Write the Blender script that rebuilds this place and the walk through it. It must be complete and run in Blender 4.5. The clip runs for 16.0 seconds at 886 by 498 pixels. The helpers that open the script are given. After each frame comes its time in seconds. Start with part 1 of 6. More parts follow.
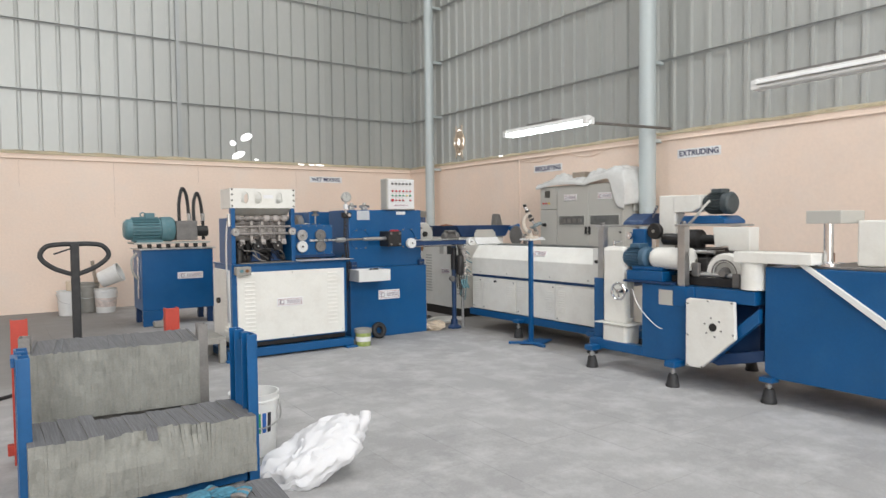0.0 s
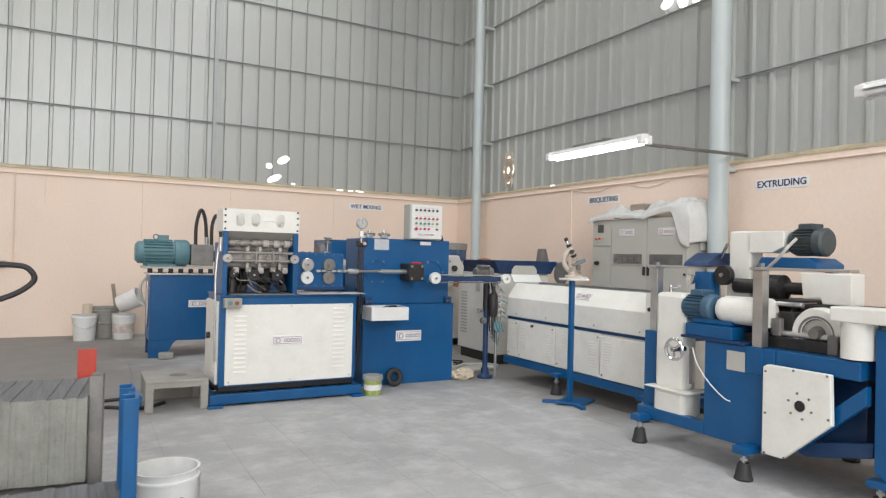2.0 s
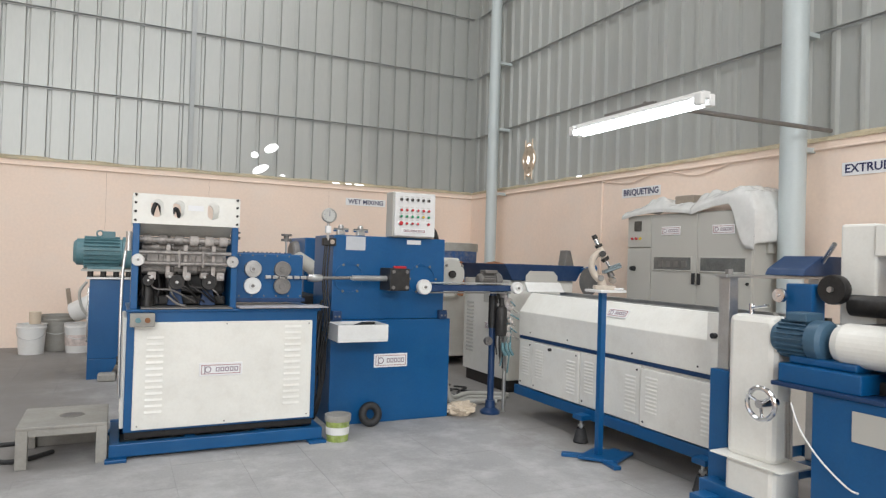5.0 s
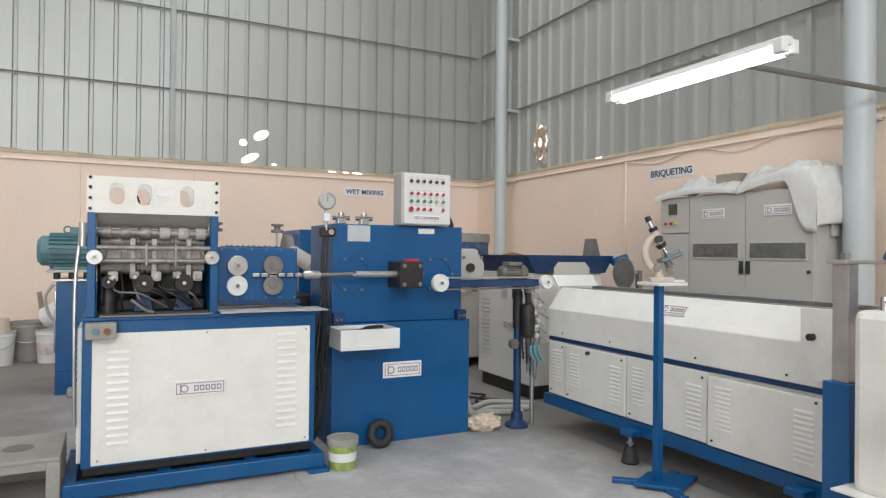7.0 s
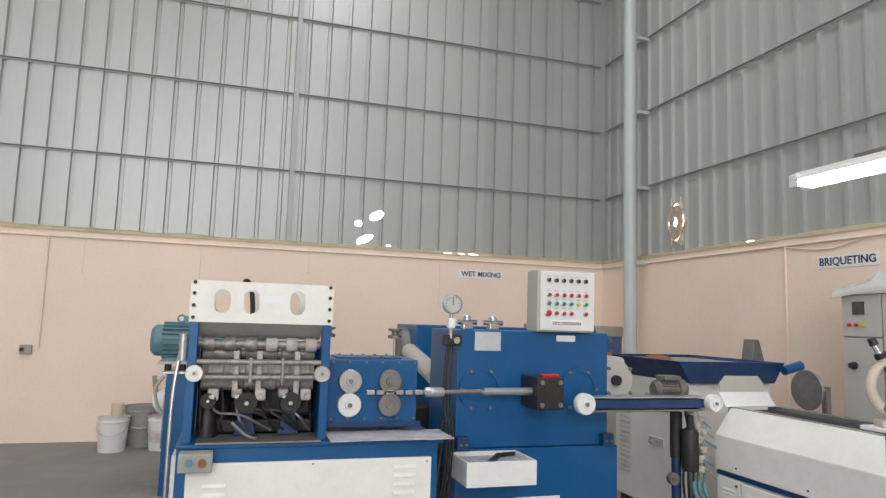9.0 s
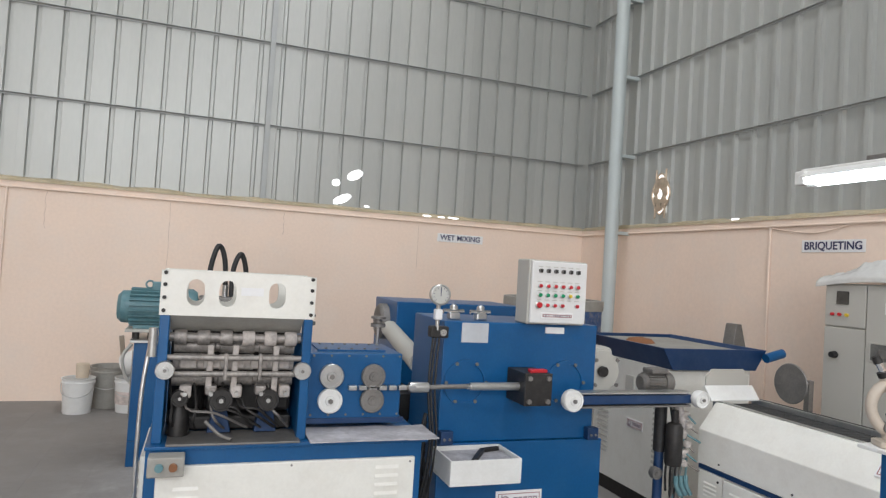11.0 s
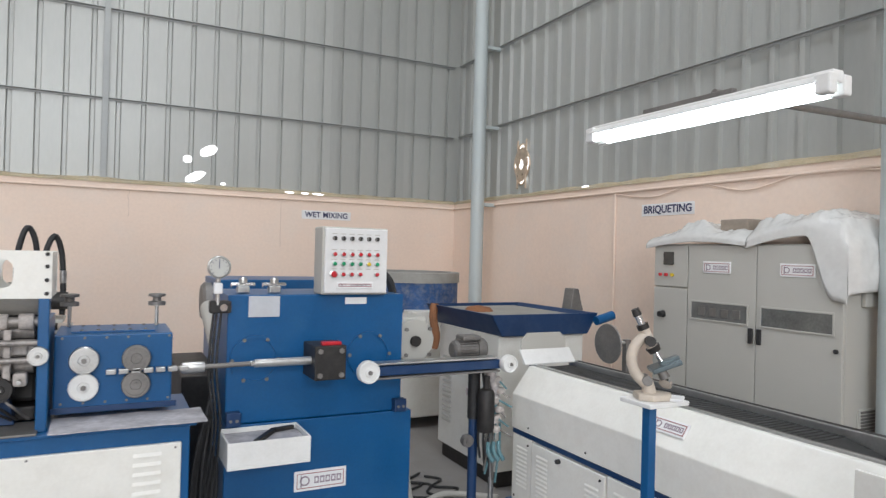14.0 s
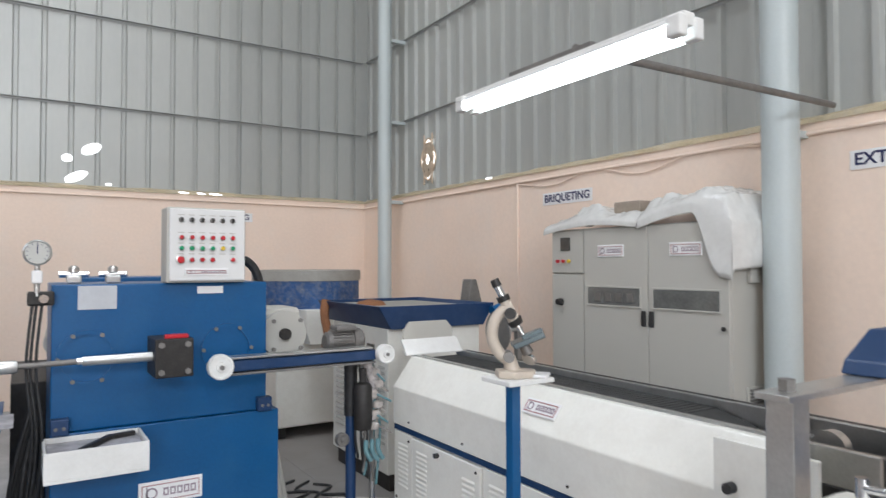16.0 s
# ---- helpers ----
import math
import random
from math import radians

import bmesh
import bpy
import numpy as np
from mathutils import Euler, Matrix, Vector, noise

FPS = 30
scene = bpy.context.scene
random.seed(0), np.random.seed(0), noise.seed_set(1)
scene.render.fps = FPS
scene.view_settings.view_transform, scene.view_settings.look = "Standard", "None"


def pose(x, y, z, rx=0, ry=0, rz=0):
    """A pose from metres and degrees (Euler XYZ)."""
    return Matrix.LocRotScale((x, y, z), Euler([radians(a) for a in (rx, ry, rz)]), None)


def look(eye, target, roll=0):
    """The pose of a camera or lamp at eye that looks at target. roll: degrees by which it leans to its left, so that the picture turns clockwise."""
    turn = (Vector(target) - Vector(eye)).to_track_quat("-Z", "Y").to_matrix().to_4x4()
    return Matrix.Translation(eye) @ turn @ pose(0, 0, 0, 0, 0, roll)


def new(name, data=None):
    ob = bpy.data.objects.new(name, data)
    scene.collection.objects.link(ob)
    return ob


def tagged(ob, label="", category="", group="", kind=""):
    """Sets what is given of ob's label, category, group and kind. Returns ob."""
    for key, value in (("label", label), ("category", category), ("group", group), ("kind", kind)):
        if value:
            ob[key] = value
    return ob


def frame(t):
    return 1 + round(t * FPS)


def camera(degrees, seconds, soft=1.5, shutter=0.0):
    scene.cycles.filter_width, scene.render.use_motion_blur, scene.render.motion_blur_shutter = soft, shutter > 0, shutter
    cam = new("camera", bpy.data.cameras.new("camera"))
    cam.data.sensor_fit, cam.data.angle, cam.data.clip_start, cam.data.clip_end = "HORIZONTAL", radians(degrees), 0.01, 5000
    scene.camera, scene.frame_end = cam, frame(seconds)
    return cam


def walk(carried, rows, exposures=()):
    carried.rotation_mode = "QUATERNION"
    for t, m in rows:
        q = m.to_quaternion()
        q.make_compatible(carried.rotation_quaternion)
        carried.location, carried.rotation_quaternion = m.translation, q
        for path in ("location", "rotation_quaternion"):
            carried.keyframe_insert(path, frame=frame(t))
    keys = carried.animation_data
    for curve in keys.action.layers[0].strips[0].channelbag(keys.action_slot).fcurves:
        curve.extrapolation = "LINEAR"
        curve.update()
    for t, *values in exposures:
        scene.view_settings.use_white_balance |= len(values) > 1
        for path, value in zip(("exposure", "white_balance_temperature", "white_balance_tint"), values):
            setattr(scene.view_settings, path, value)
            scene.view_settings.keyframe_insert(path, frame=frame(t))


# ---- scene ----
cam = camera(68.0, 16.0, soft=1.3, shutter=0.3)
PATH = [
    (0, (0.262, 0.389, 1.288), (1.394, 2.036, 1.21), -0.6),
    (0.5, (0.46, 0.429, 1.25), (1.495, 2.141, 1.256), 0.6),
    (1, (0.704, 0.671, 1.275), (1.826, 2.327, 1.286), 2.3),
    (1.5, (0.865, 0.836, 1.269), (1.971, 2.502, 1.27), 0.1),
    (2, (1.123, 0.997, 1.277), (2.084, 2.751, 1.302), 1.4),
    (2.5, (1.309, 1.149, 1.273), (2.286, 2.893, 1.327), 1.9),
    (3, (1.436, 1.389, 1.256), (2.525, 3.066, 1.307), 0.8),
    (3.5, (1.585, 1.588, 1.291), (2.607, 3.306, 1.347), 0.4),
    (4, (1.786, 1.799, 1.272), (2.704, 3.575, 1.317), 1.8),
    (4.2, (1.846, 1.866, 1.289), (2.746, 3.652, 1.332), 2.5),
    (6.3, (2.283, 2.616, 1.271), (3.137, 4.424, 1.282), 0.1),
    (6.5, (2.276, 2.681, 1.259), (3.125, 4.492, 1.268), 0.3),
    (7, (2.273, 2.883, 1.263), (3.169, 4.671, 1.276), 0.6),
    (7.5, (2.245, 3.056, 1.305), (3.098, 4.863, 1.237), 1.2),
    (8, (2.294, 3.216, 1.374), (2.974, 5.096, 1.438), 1.8),
    (8.5, (2.326, 3.305, 1.422), (2.926, 5.208, 1.553), 1.6),
    (9, (2.346, 3.498, 1.496), (2.936, 5.397, 1.712), 1.8),
    (9.2, (2.331, 3.562, 1.505), (2.942, 5.458, 1.688), 1.0),
    (11.5, (2.308, 3.7, 1.748), (3.0, 5.576, 1.793), 4.0),
    (12, (2.34, 3.694, 1.745), (3.061, 5.56, 1.761), 3.8),
    (12.5, (2.424, 3.664, 1.741), (3.268, 5.477, 1.759), 4.2),
    (13, (2.579, 3.597, 1.726), (3.48, 5.381, 1.791), 3.5),
    (13.5, (2.809, 3.537, 1.727), (3.609, 5.369, 1.725), 3.4),
    (14, (2.99, 3.604, 1.679), (3.901, 5.385, 1.693), 1.5),
    (14.5, (3.117, 3.704, 1.675), (4.054, 5.47, 1.723), 1.4),
    (15, (3.229, 3.728, 1.657), (4.105, 5.526, 1.684), 0.6),
    (15.5, (3.388, 3.729, 1.629), (4.323, 5.495, 1.694), 0.9),
    (16, (3.421, 3.664, 1.527), (4.5, 5.348, 1.578), -0.1),
]
walk(cam, [(t, look(eye, target, roll)) for t, eye, target, roll in PATH],
     exposures=((0, 0.0, 6500, 10), (4, -0.02, 6500, 10), (6.5, -0.1, 6450, 10), (9, -0.14, 6500, 10), (12, -0.16, 6350, 11), (14, -0.1, 6280, 11), (16, -0.06, 6220, 11)))

# ---- world and light ----
world = bpy.data.worlds.new("sky")
scene.world = world
world.use_nodes = True
wn = world.node_tree
sky = wn.nodes.new("ShaderNodeTexSky")
sky.sky_type, sky.sun_disc = "NISHITA", False
sky.sun_elevation, sky.sun_rotation = radians(50), radians(200)
wn.links.new(sky.outputs[0], wn.nodes["Background"].inputs[0])
wn.nodes["Background"].inputs[1].default_value = 0.12


def area_lamp(name, m, sx, sy, watts, colour):
    d = bpy.data.lights.new(name, "AREA")
    d.shape, d.size, d.size_y, d.energy, d.color = "RECTANGLE", sx, sy, watts, colour
    o = new(name, d)
    o.matrix_world = m
    return o


XE, YN, XW, YS, ROOF = 7.45, 12.0, -7.0, -7.0, 8.2
# unseen openings with area lamps, added and placed to light the hall
ADDED_SKYLIGHTS = ((-4.0, 0.5), (-4.0, 8.0), (3.8, 0.5), (3.8, 8.0))
for sx, sy in ADDED_SKYLIGHTS:
    area_lamp("unseen_skylight_fill", pose(sx, sy, ROOF + 0.1), 2.0, 4.0, 185 if sx > 0 else 130, (0.985, 0.993, 0.995))
area_lamp("doorway_daylight", pose(-1.0, YS + 0.02, 2.4, 90, 0, 0), 5.0, 4.4, 330, (0.99, 0.99, 0.985))
area_lamp("unseen_clerestory_fill", pose(0.0, YS + 0.02, 6.4, 90, 0, 0), 11.0, 2.4, 800, (0.985, 0.993, 0.995))
area_lamp("unseen_clerestory_fill", pose(XW + 0.02, 2.5, 6.0, 90, 0, -90), 14.0, 3.0, 110, (0.985, 0.993, 0.995))


# ---- materials ----
def material(name, colour, rough=0.5, metal=0.0, spread=0.12, scale=2.0, bump=0.1, grain=60.0, dust=0.0, dust_colour=(0.5, 0.48, 0.45), streak=(1, 1, 1)):
    m = bpy.data.materials.new(name)
    m.use_nodes = True
    t = m.node_tree
    n, l = t.nodes, t.links
    b = n["Principled BSDF"]
    co = n.new("ShaderNodeTexCoord")
    mp = n.new("ShaderNodeMapping")
    mp.inputs["Scale"].default_value = streak
    l.new(co.outputs["Object"], mp.inputs[0])
    big, fine = n.new("ShaderNodeTexNoise"), n.new("ShaderNodeTexNoise")
    big.inputs["Scale"].default_value, big.inputs["Detail"].default_value = scale, 6
    fine.inputs["Scale"].default_value, fine.inputs["Detail"].default_value = grain, 4
    for k in (big, fine):
        l.new(mp.outputs[0], k.inputs["Vector"])
    ramp = n.new("ShaderNodeValToRGB")
    ramp.color_ramp.elements[0].position, ramp.color_ramp.elements[1].position = 0.3, 0.7
    ramp.color_ramp.elements[0].color = [c * (1 - spread) for c in colour] + [1]
    ramp.color_ramp.elements[1].color = [min(1, c * (1 + spread)) for c in colour] + [1]
    mixed = n.new("ShaderNodeMath")
    mixed.operation = "MULTIPLY_ADD"
    mixed.inputs[1].default_value = 0.35
    l.new(fine.outputs[0], mixed.inputs[0])
    half = n.new("ShaderNodeMath")
    half.operation = "MULTIPLY_ADD"
    half.inputs[1].default_value, half.inputs[2].default_value = 0.65, 0.0
    l.new(big.outputs[0], half.inputs[0])
    l.new(half.outputs[0], mixed.inputs[2])
    l.new(mixed.outputs[0], ramp.inputs[0])
    last = ramp.outputs[0]
    if dust:
        d = n.new("ShaderNodeTexNoise")
        d.inputs["Scale"].default_value, d.inputs["Detail"].default_value, d.inputs["Roughness"].default_value = scale * 2.7, 8, 0.7
        l.new(co.outputs["Object"], d.inputs["Vector"])
        r = n.new("ShaderNodeMapRange")
        r.inputs[1].default_value, r.inputs[2].default_value, r.inputs[4].default_value = 0.45, 0.75, dust
        l.new(d.outputs[0], r.inputs[0])
        mx = n.new("ShaderNodeMixRGB")
        mx.inputs[2].default_value = (*dust_colour, 1)
        l.new(r.outputs[0], mx.inputs[0])
        l.new(last, mx.inputs[1])
        last = mx.outputs[0]
    l.new(last, b.inputs["Base Color"])
    rr = n.new("ShaderNodeMapRange")
    rr.inputs[3].default_value, rr.inputs[4].default_value = max(0.05, rough - 0.12), min(1, rough + 0.12)
    l.new(mixed.outputs[0], rr.inputs[0])
    l.new(rr.outputs[0], b.inputs["Roughness"])
    b.inputs["Metallic"].default_value = metal
    if bump:
        bp = n.new("ShaderNodeBump")
        bp.inputs["Strength"].default_value, bp.inputs["Distance"].default_value = bump, 0.01
        l.new(mixed.outputs[0], bp.inputs["Height"])
        l.new(bp.outputs[0], b.inputs["Normal"])
    return m


def emitter(name, colour, strength):
    m = material(name, colour, 0.6, spread=0.03)
    b = m.node_tree.nodes["Principled BSDF"]
    b.inputs["Emission Color"].default_value = (*colour, 1)
    b.inputs["Emission Strength"].default_value = strength
    return m


CONCRETE = material("dusty_concrete", (0.365, 0.36, 0.355), 0.85, 0, 0.16, 1.1, 0.25, 70, 0.8, (0.57, 0.565, 0.56))
PEACH = material("peach_wall_paint", (0.83, 0.67, 0.555), 0.75, 0, 0.08, 0.7, 0.15, 30, 0.4, (0.76, 0.69, 0.62))
SHEET = material("grey_painted_sheet", (0.405, 0.415, 0.395), 0.36, 0.15, 0.07, 0.5, 0.03, 30, 0.15, (0.5, 0.5, 0.46), (1, 1, 0.25))
PURLIN = material("grey_purlin_paint", (0.36, 0.375, 0.37), 0.5, 0.1, 0.1, 3, 0.05)
COLUMN = material("pale_blue_grey_column_paint", (0.47, 0.52, 0.52), 0.4, 0.0, 0.06, 2, 0.05)
FOAM = material("yellowed_cement_fillet", (0.50, 0.42, 0.28), 0.9, 0, 0.25, 3, 0.5, 40, 0.5, (0.55, 0.53, 0.47))
BLUE = material("blue_machine_enamel", (0.002, 0.082, 0.235), 0.34, 0, 0.14, 3, 0.04, 80, 0.16, (0.05, 0.15, 0.27))
NAVY = material("dark_blue_enamel", (0.006, 0.035, 0.11), 0.42, 0, 0.15, 3, 0.05, 80, 0.15, (0.15, 0.2, 0.3))
CREAM = material("cream_machine_enamel", (0.80, 0.79, 0.735), 0.38, 0, 0.05, 3, 0.03, 70, 0.28, (0.58, 0.54, 0.47))
CABINET = material("grey_cabinet_powder_coat", (0.47, 0.46, 0.42), 0.55, 0, 0.04, 2, 0.05, 200, 0.1)
STEEL = material("bare_steel", (0.55, 0.55, 0.54), 0.32, 0.9, 0.15, 8, 0.08, 120, 0.2, (0.3, 0.29, 0.28))
DULL = material("dull_dirty_steel", (0.22, 0.21, 0.20), 0.55, 0.6, 0.25, 10, 0.2, 90, 0.4, (0.3, 0.28, 0.25))
DARK = material("greasy_dark_iron", (0.028, 0.026, 0.025), 0.5, 0.3, 0.3, 10, 0.2, 90, 0.25, (0.10, 0.092, 0.085))
CHROME = material("polished_chrome", (0.75, 0.75, 0.76), 0.15, 1.0, 0.04, 6, 0.02)
TEAL = material("teal_motor_paint", (0.10, 0.22, 0.25), 0.5, 0, 0.15, 6, 0.08, 80, 0.15)
MOTORBLUE = material("slate_blue_motor_paint", (0.05, 0.11, 0.17), 0.45, 0, 0.15, 6, 0.08)
RUBBER = material("black_rubber", (0.02, 0.02, 0.021), 0.6, 0, 0.25, 12, 0.1, 80, 0.2, (0.12, 0.12, 0.12))
WHITE = material("white_plastic", (0.75, 0.75, 0.73), 0.45, 0, 0.05, 5, 0.03, 80, 0.3, (0.55, 0.54, 0.5))
WHITEPAPER = material("white_label_paper", (0.8, 0.8, 0.8), 0.5, 0, 0.03, 10, 0.0)
MARKINK = material("faded_grey_print", (0.30, 0.24, 0.28), 0.5, 0, 0.1, 10, 0.0)
INK = material("dark_blue_ink", (0.02, 0.025, 0.09), 0.5, 0, 0.05, 10, 0.0)
RED = material("red_plastic", (0.5, 0.02, 0.03), 0.3, 0, 0.05, 10, 0.0)
REDPAINT = material("red_steel_paint", (0.45, 0.05, 0.03), 0.5, 0, 0.15, 6, 0.1)
GREEN = material("green_plastic", (0.01, 0.28, 0.12), 0.3, 0, 0.05, 10, 0.0)
YELLOW = material("yellow_plastic", (0.7, 0.5, 0.04), 0.3, 0, 0.05, 10, 0.0)
BEIGE = material("beige_plastic", (0.62, 0.52, 0.4), 0.5, 0, 0.08, 8, 0.05)
CORE = material("speckled_grey_core_stone", (0.25, 0.25, 0.225), 0.95, 0, 0.2, 9, 0.7, 120, 0.35, (0.33, 0.33, 0.30))
COREDARK = material("grey_slab_edges", (0.16, 0.16, 0.165), 0.8, 0, 0.35, 4, 0.3, 60, 0, streak=(40, 1, 1))
SACK = material("white_woven_sack", (0.68, 0.68, 0.69), 0.6, 0, 0.05, 6, 0.2, 180)
FILM = material("crumpled_clear_film", (0.66, 0.66, 0.64), 0.22, 0, 0.08, 8, 0.25, 30)
PAIL = material("green_paint_pail", (0.28, 0.36, 0.08), 0.5, 0, 0.4, 14, 0.1, 60, 0.5, (0.5, 0.5, 0.42))
PAPER = material("printed_paper_sheet", (0.42, 0.41, 0.43), 0.7, 0, 0.4, 9, 0.05, 40)
STOOLGREY = material("dusty_grey_steel_plate", (0.33, 0.32, 0.29), 0.7, 0.1, 0.15, 4, 0.15, 60, 0.4, (0.45, 0.44, 0.41))
RUST = material("rusty_brown_residue", (0.25, 0.11, 0.05), 0.85, 0, 0.3, 8, 0.4)
GREENDRUM = material("weathered_blue_drum_paint", (0.03, 0.09, 0.24), 0.6, 0, 0.4, 6, 0.1, 60, 0.6, (0.36, 0.33, 0.28))
GLOW = emitter("lit_fluorescent_tube", (0.88, 0.96, 1.0), 10.0)
# glow for plates that replace bright openings; no sky shows through them
DAYGLOW = emitter("gap_plate_glow", (1.0, 1.0, 1.0), 1.6)
GRIMY = material("grimy_worn_steel", (0.27, 0.25, 0.235), 0.5, 0.55, 0.4, 14, 0.3, 70, 0.75, (0.50, 0.46, 0.42))
PALEDUST = material("dust_caked_casting", (0.50, 0.46, 0.43), 0.8, 0.1, 0.3, 16, 0.4, 60, 0.6, (0.25, 0.22, 0.2))
RIMRED = material("faded_red_print", (0.40, 0.20, 0.20), 0.5, 0, 0.1, 10, 0.0)
METERGLASS = material("grey_meter_glass", (0.15, 0.15, 0.14), 0.15, 0, 0.3, 9, 0.0)
SCREEN = material("dark_glass_window", (0.06, 0.06, 0.055), 0.12, 0, 0.3, 12, 0.0)



def vary_sheets(m, amount):
    """Each sheet of the cladding is a little lighter or darker than the next."""
    t = m.node_tree
    b = t.nodes["Principled BSDF"]
    src = b.inputs["Base Color"].links[0].from_socket
    oi = t.nodes.new("ShaderNodeObjectInfo")
    r = t.nodes.new("ShaderNodeMapRange")
    r.inputs[3].default_value, r.inputs[4].default_value = 1 - amount, 1 + amount
    hs = t.nodes.new("ShaderNodeHueSaturation")
    t.links.new(oi.outputs["Random"], r.inputs[0])
    t.links.new(r.outputs[0], hs.inputs["Value"])
    t.links.new(src, hs.inputs["Color"])
    t.links.new(hs.outputs[0], b.inputs["Base Color"])


def bare_and_shaded(m):
    """Bare concrete behind the mill; shade and oily dirt painted round the long bed."""
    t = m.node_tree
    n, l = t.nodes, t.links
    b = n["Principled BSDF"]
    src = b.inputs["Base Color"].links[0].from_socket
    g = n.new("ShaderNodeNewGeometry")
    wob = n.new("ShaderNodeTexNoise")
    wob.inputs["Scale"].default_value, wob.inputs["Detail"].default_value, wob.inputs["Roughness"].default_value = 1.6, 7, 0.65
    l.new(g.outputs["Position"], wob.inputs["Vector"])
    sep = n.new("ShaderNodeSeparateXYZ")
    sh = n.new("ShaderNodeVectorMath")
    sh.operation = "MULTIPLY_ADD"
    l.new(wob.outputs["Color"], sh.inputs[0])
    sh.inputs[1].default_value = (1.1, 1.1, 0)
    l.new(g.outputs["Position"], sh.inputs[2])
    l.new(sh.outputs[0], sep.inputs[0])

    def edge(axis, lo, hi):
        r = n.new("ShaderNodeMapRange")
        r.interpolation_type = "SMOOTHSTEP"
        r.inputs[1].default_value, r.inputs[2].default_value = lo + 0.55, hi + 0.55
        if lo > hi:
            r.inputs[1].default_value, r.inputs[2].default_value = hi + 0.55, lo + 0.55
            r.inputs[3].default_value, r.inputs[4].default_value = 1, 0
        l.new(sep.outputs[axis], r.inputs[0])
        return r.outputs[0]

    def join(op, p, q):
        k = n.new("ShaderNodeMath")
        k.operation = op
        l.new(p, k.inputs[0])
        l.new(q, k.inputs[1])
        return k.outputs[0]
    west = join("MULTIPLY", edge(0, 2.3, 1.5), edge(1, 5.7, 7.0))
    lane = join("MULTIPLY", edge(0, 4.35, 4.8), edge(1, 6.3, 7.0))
    # under and beside the bed, painted shade goes in together with the dirt
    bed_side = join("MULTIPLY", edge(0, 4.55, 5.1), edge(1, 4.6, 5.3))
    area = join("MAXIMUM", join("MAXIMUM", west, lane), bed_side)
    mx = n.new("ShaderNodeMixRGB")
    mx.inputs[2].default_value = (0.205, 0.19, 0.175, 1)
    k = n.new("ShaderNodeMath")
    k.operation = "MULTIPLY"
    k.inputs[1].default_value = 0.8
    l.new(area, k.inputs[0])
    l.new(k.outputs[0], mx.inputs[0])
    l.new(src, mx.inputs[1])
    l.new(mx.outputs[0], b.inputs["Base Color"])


vary_sheets(SHEET, 0.07)
bare_and_shaded(CONCRETE)

# ---- building helpers ----
ORIGIN = {}


def thing(name, label, category, at, group="", kind=""):
    """An empty at the base of a thing; its parts are given in world metres."""
    e = new(name)
    e.empty_display_size = 0.1
    e.location = at
    ORIGIN[e.name] = Vector(at)
    return tagged(e, label, category, group, kind)


def part(name, bm, mat, parent=None, label="", smooth=False):
    me = bpy.data.meshes.new(name)
    if parent is not None:
        o = ORIGIN[parent.name]
        bmesh.ops.translate(bm, verts=bm.verts, vec=-o)
    if smooth:
        for f in bm.faces:
            f.smooth = True
    bm.to_mesh(me)
    bm.free()
    if smooth:
        me.set_sharp_from_angle(angle=radians(35))
    me.materials.append(mat)
    ob = new(name, me)
    if parent is not None:
        ob.parent = parent
        ORIGIN[ob.name] = ORIGIN[parent.name]
    if label:
        ob["label"] = label
    return ob


def single(name, bm, mat, label, category, kind="", group="", smooth=False):
    """A thing of one mesh, its origin at its base."""
    vs = [v.co for v in bm.verts]
    lo = Vector([min(v[i] for v in vs) for i in range(3)])
    hi = Vector([max(v[i] for v in vs) for i in range(3)])
    at = Vector(((lo.x + hi.x) / 2, (lo.y + hi.y) / 2, lo.z))
    bmesh.ops.translate(bm, verts=bm.verts, vec=-at)
    ob = part(name, bm, mat, smooth=smooth)
    ob.location = at
    ORIGIN[ob.name] = at
    return tagged(ob, label, category, group, kind)


def box(x0, x1, y0, y1, z0, z1, bevel=0.006, bm=None):
    bm = bm or bmesh.new()
    r = bmesh.ops.create_cube(bm, size=1.0)
    vs = r["verts"]
    bmesh.ops.scale(bm, verts=vs, vec=(x1 - x0, y1 - y0, z1 - z0))
    bmesh.ops.translate(bm, verts=vs, vec=((x0 + x1) / 2, (y0 + y1) / 2, (z0 + z1) / 2))
    if bevel:
        b = min(bevel, 0.3 * min(abs(x1 - x0), abs(y1 - y0), abs(z1 - z0)))
        es = list({e for v in vs for e in v.link_edges})
        bmesh.ops.bevel(bm, geom=es, offset=b, segments=2, affect="EDGES", profile=0.5)
    return bm


def rod(p, q, r, r2=None, seg=20, bm=None, bevel=0.0):
    """A cylinder or cone from p to q."""
    bm = bm or bmesh.new()
    p, q = Vector(p), Vector(q)
    m = Matrix.Translation((p + q) / 2) @ (q - p).to_track_quat("Z", "Y").to_matrix().to_4x4()
    res = bmesh.ops.create_cone(bm, cap_ends=True, segments=seg, radius1=r, radius2=r if r2 is None else r2, depth=(q - p).length, matrix=m)
    if bevel:
        es = [e for e in {e for v in res["verts"] for e in v.link_edges} if len(e.link_faces) == 2 and e.calc_face_angle(0) > 0.9]
        bmesh.ops.bevel(bm, geom=es, offset=bevel, segments=2, affect="EDGES", profile=0.5)
    return bm


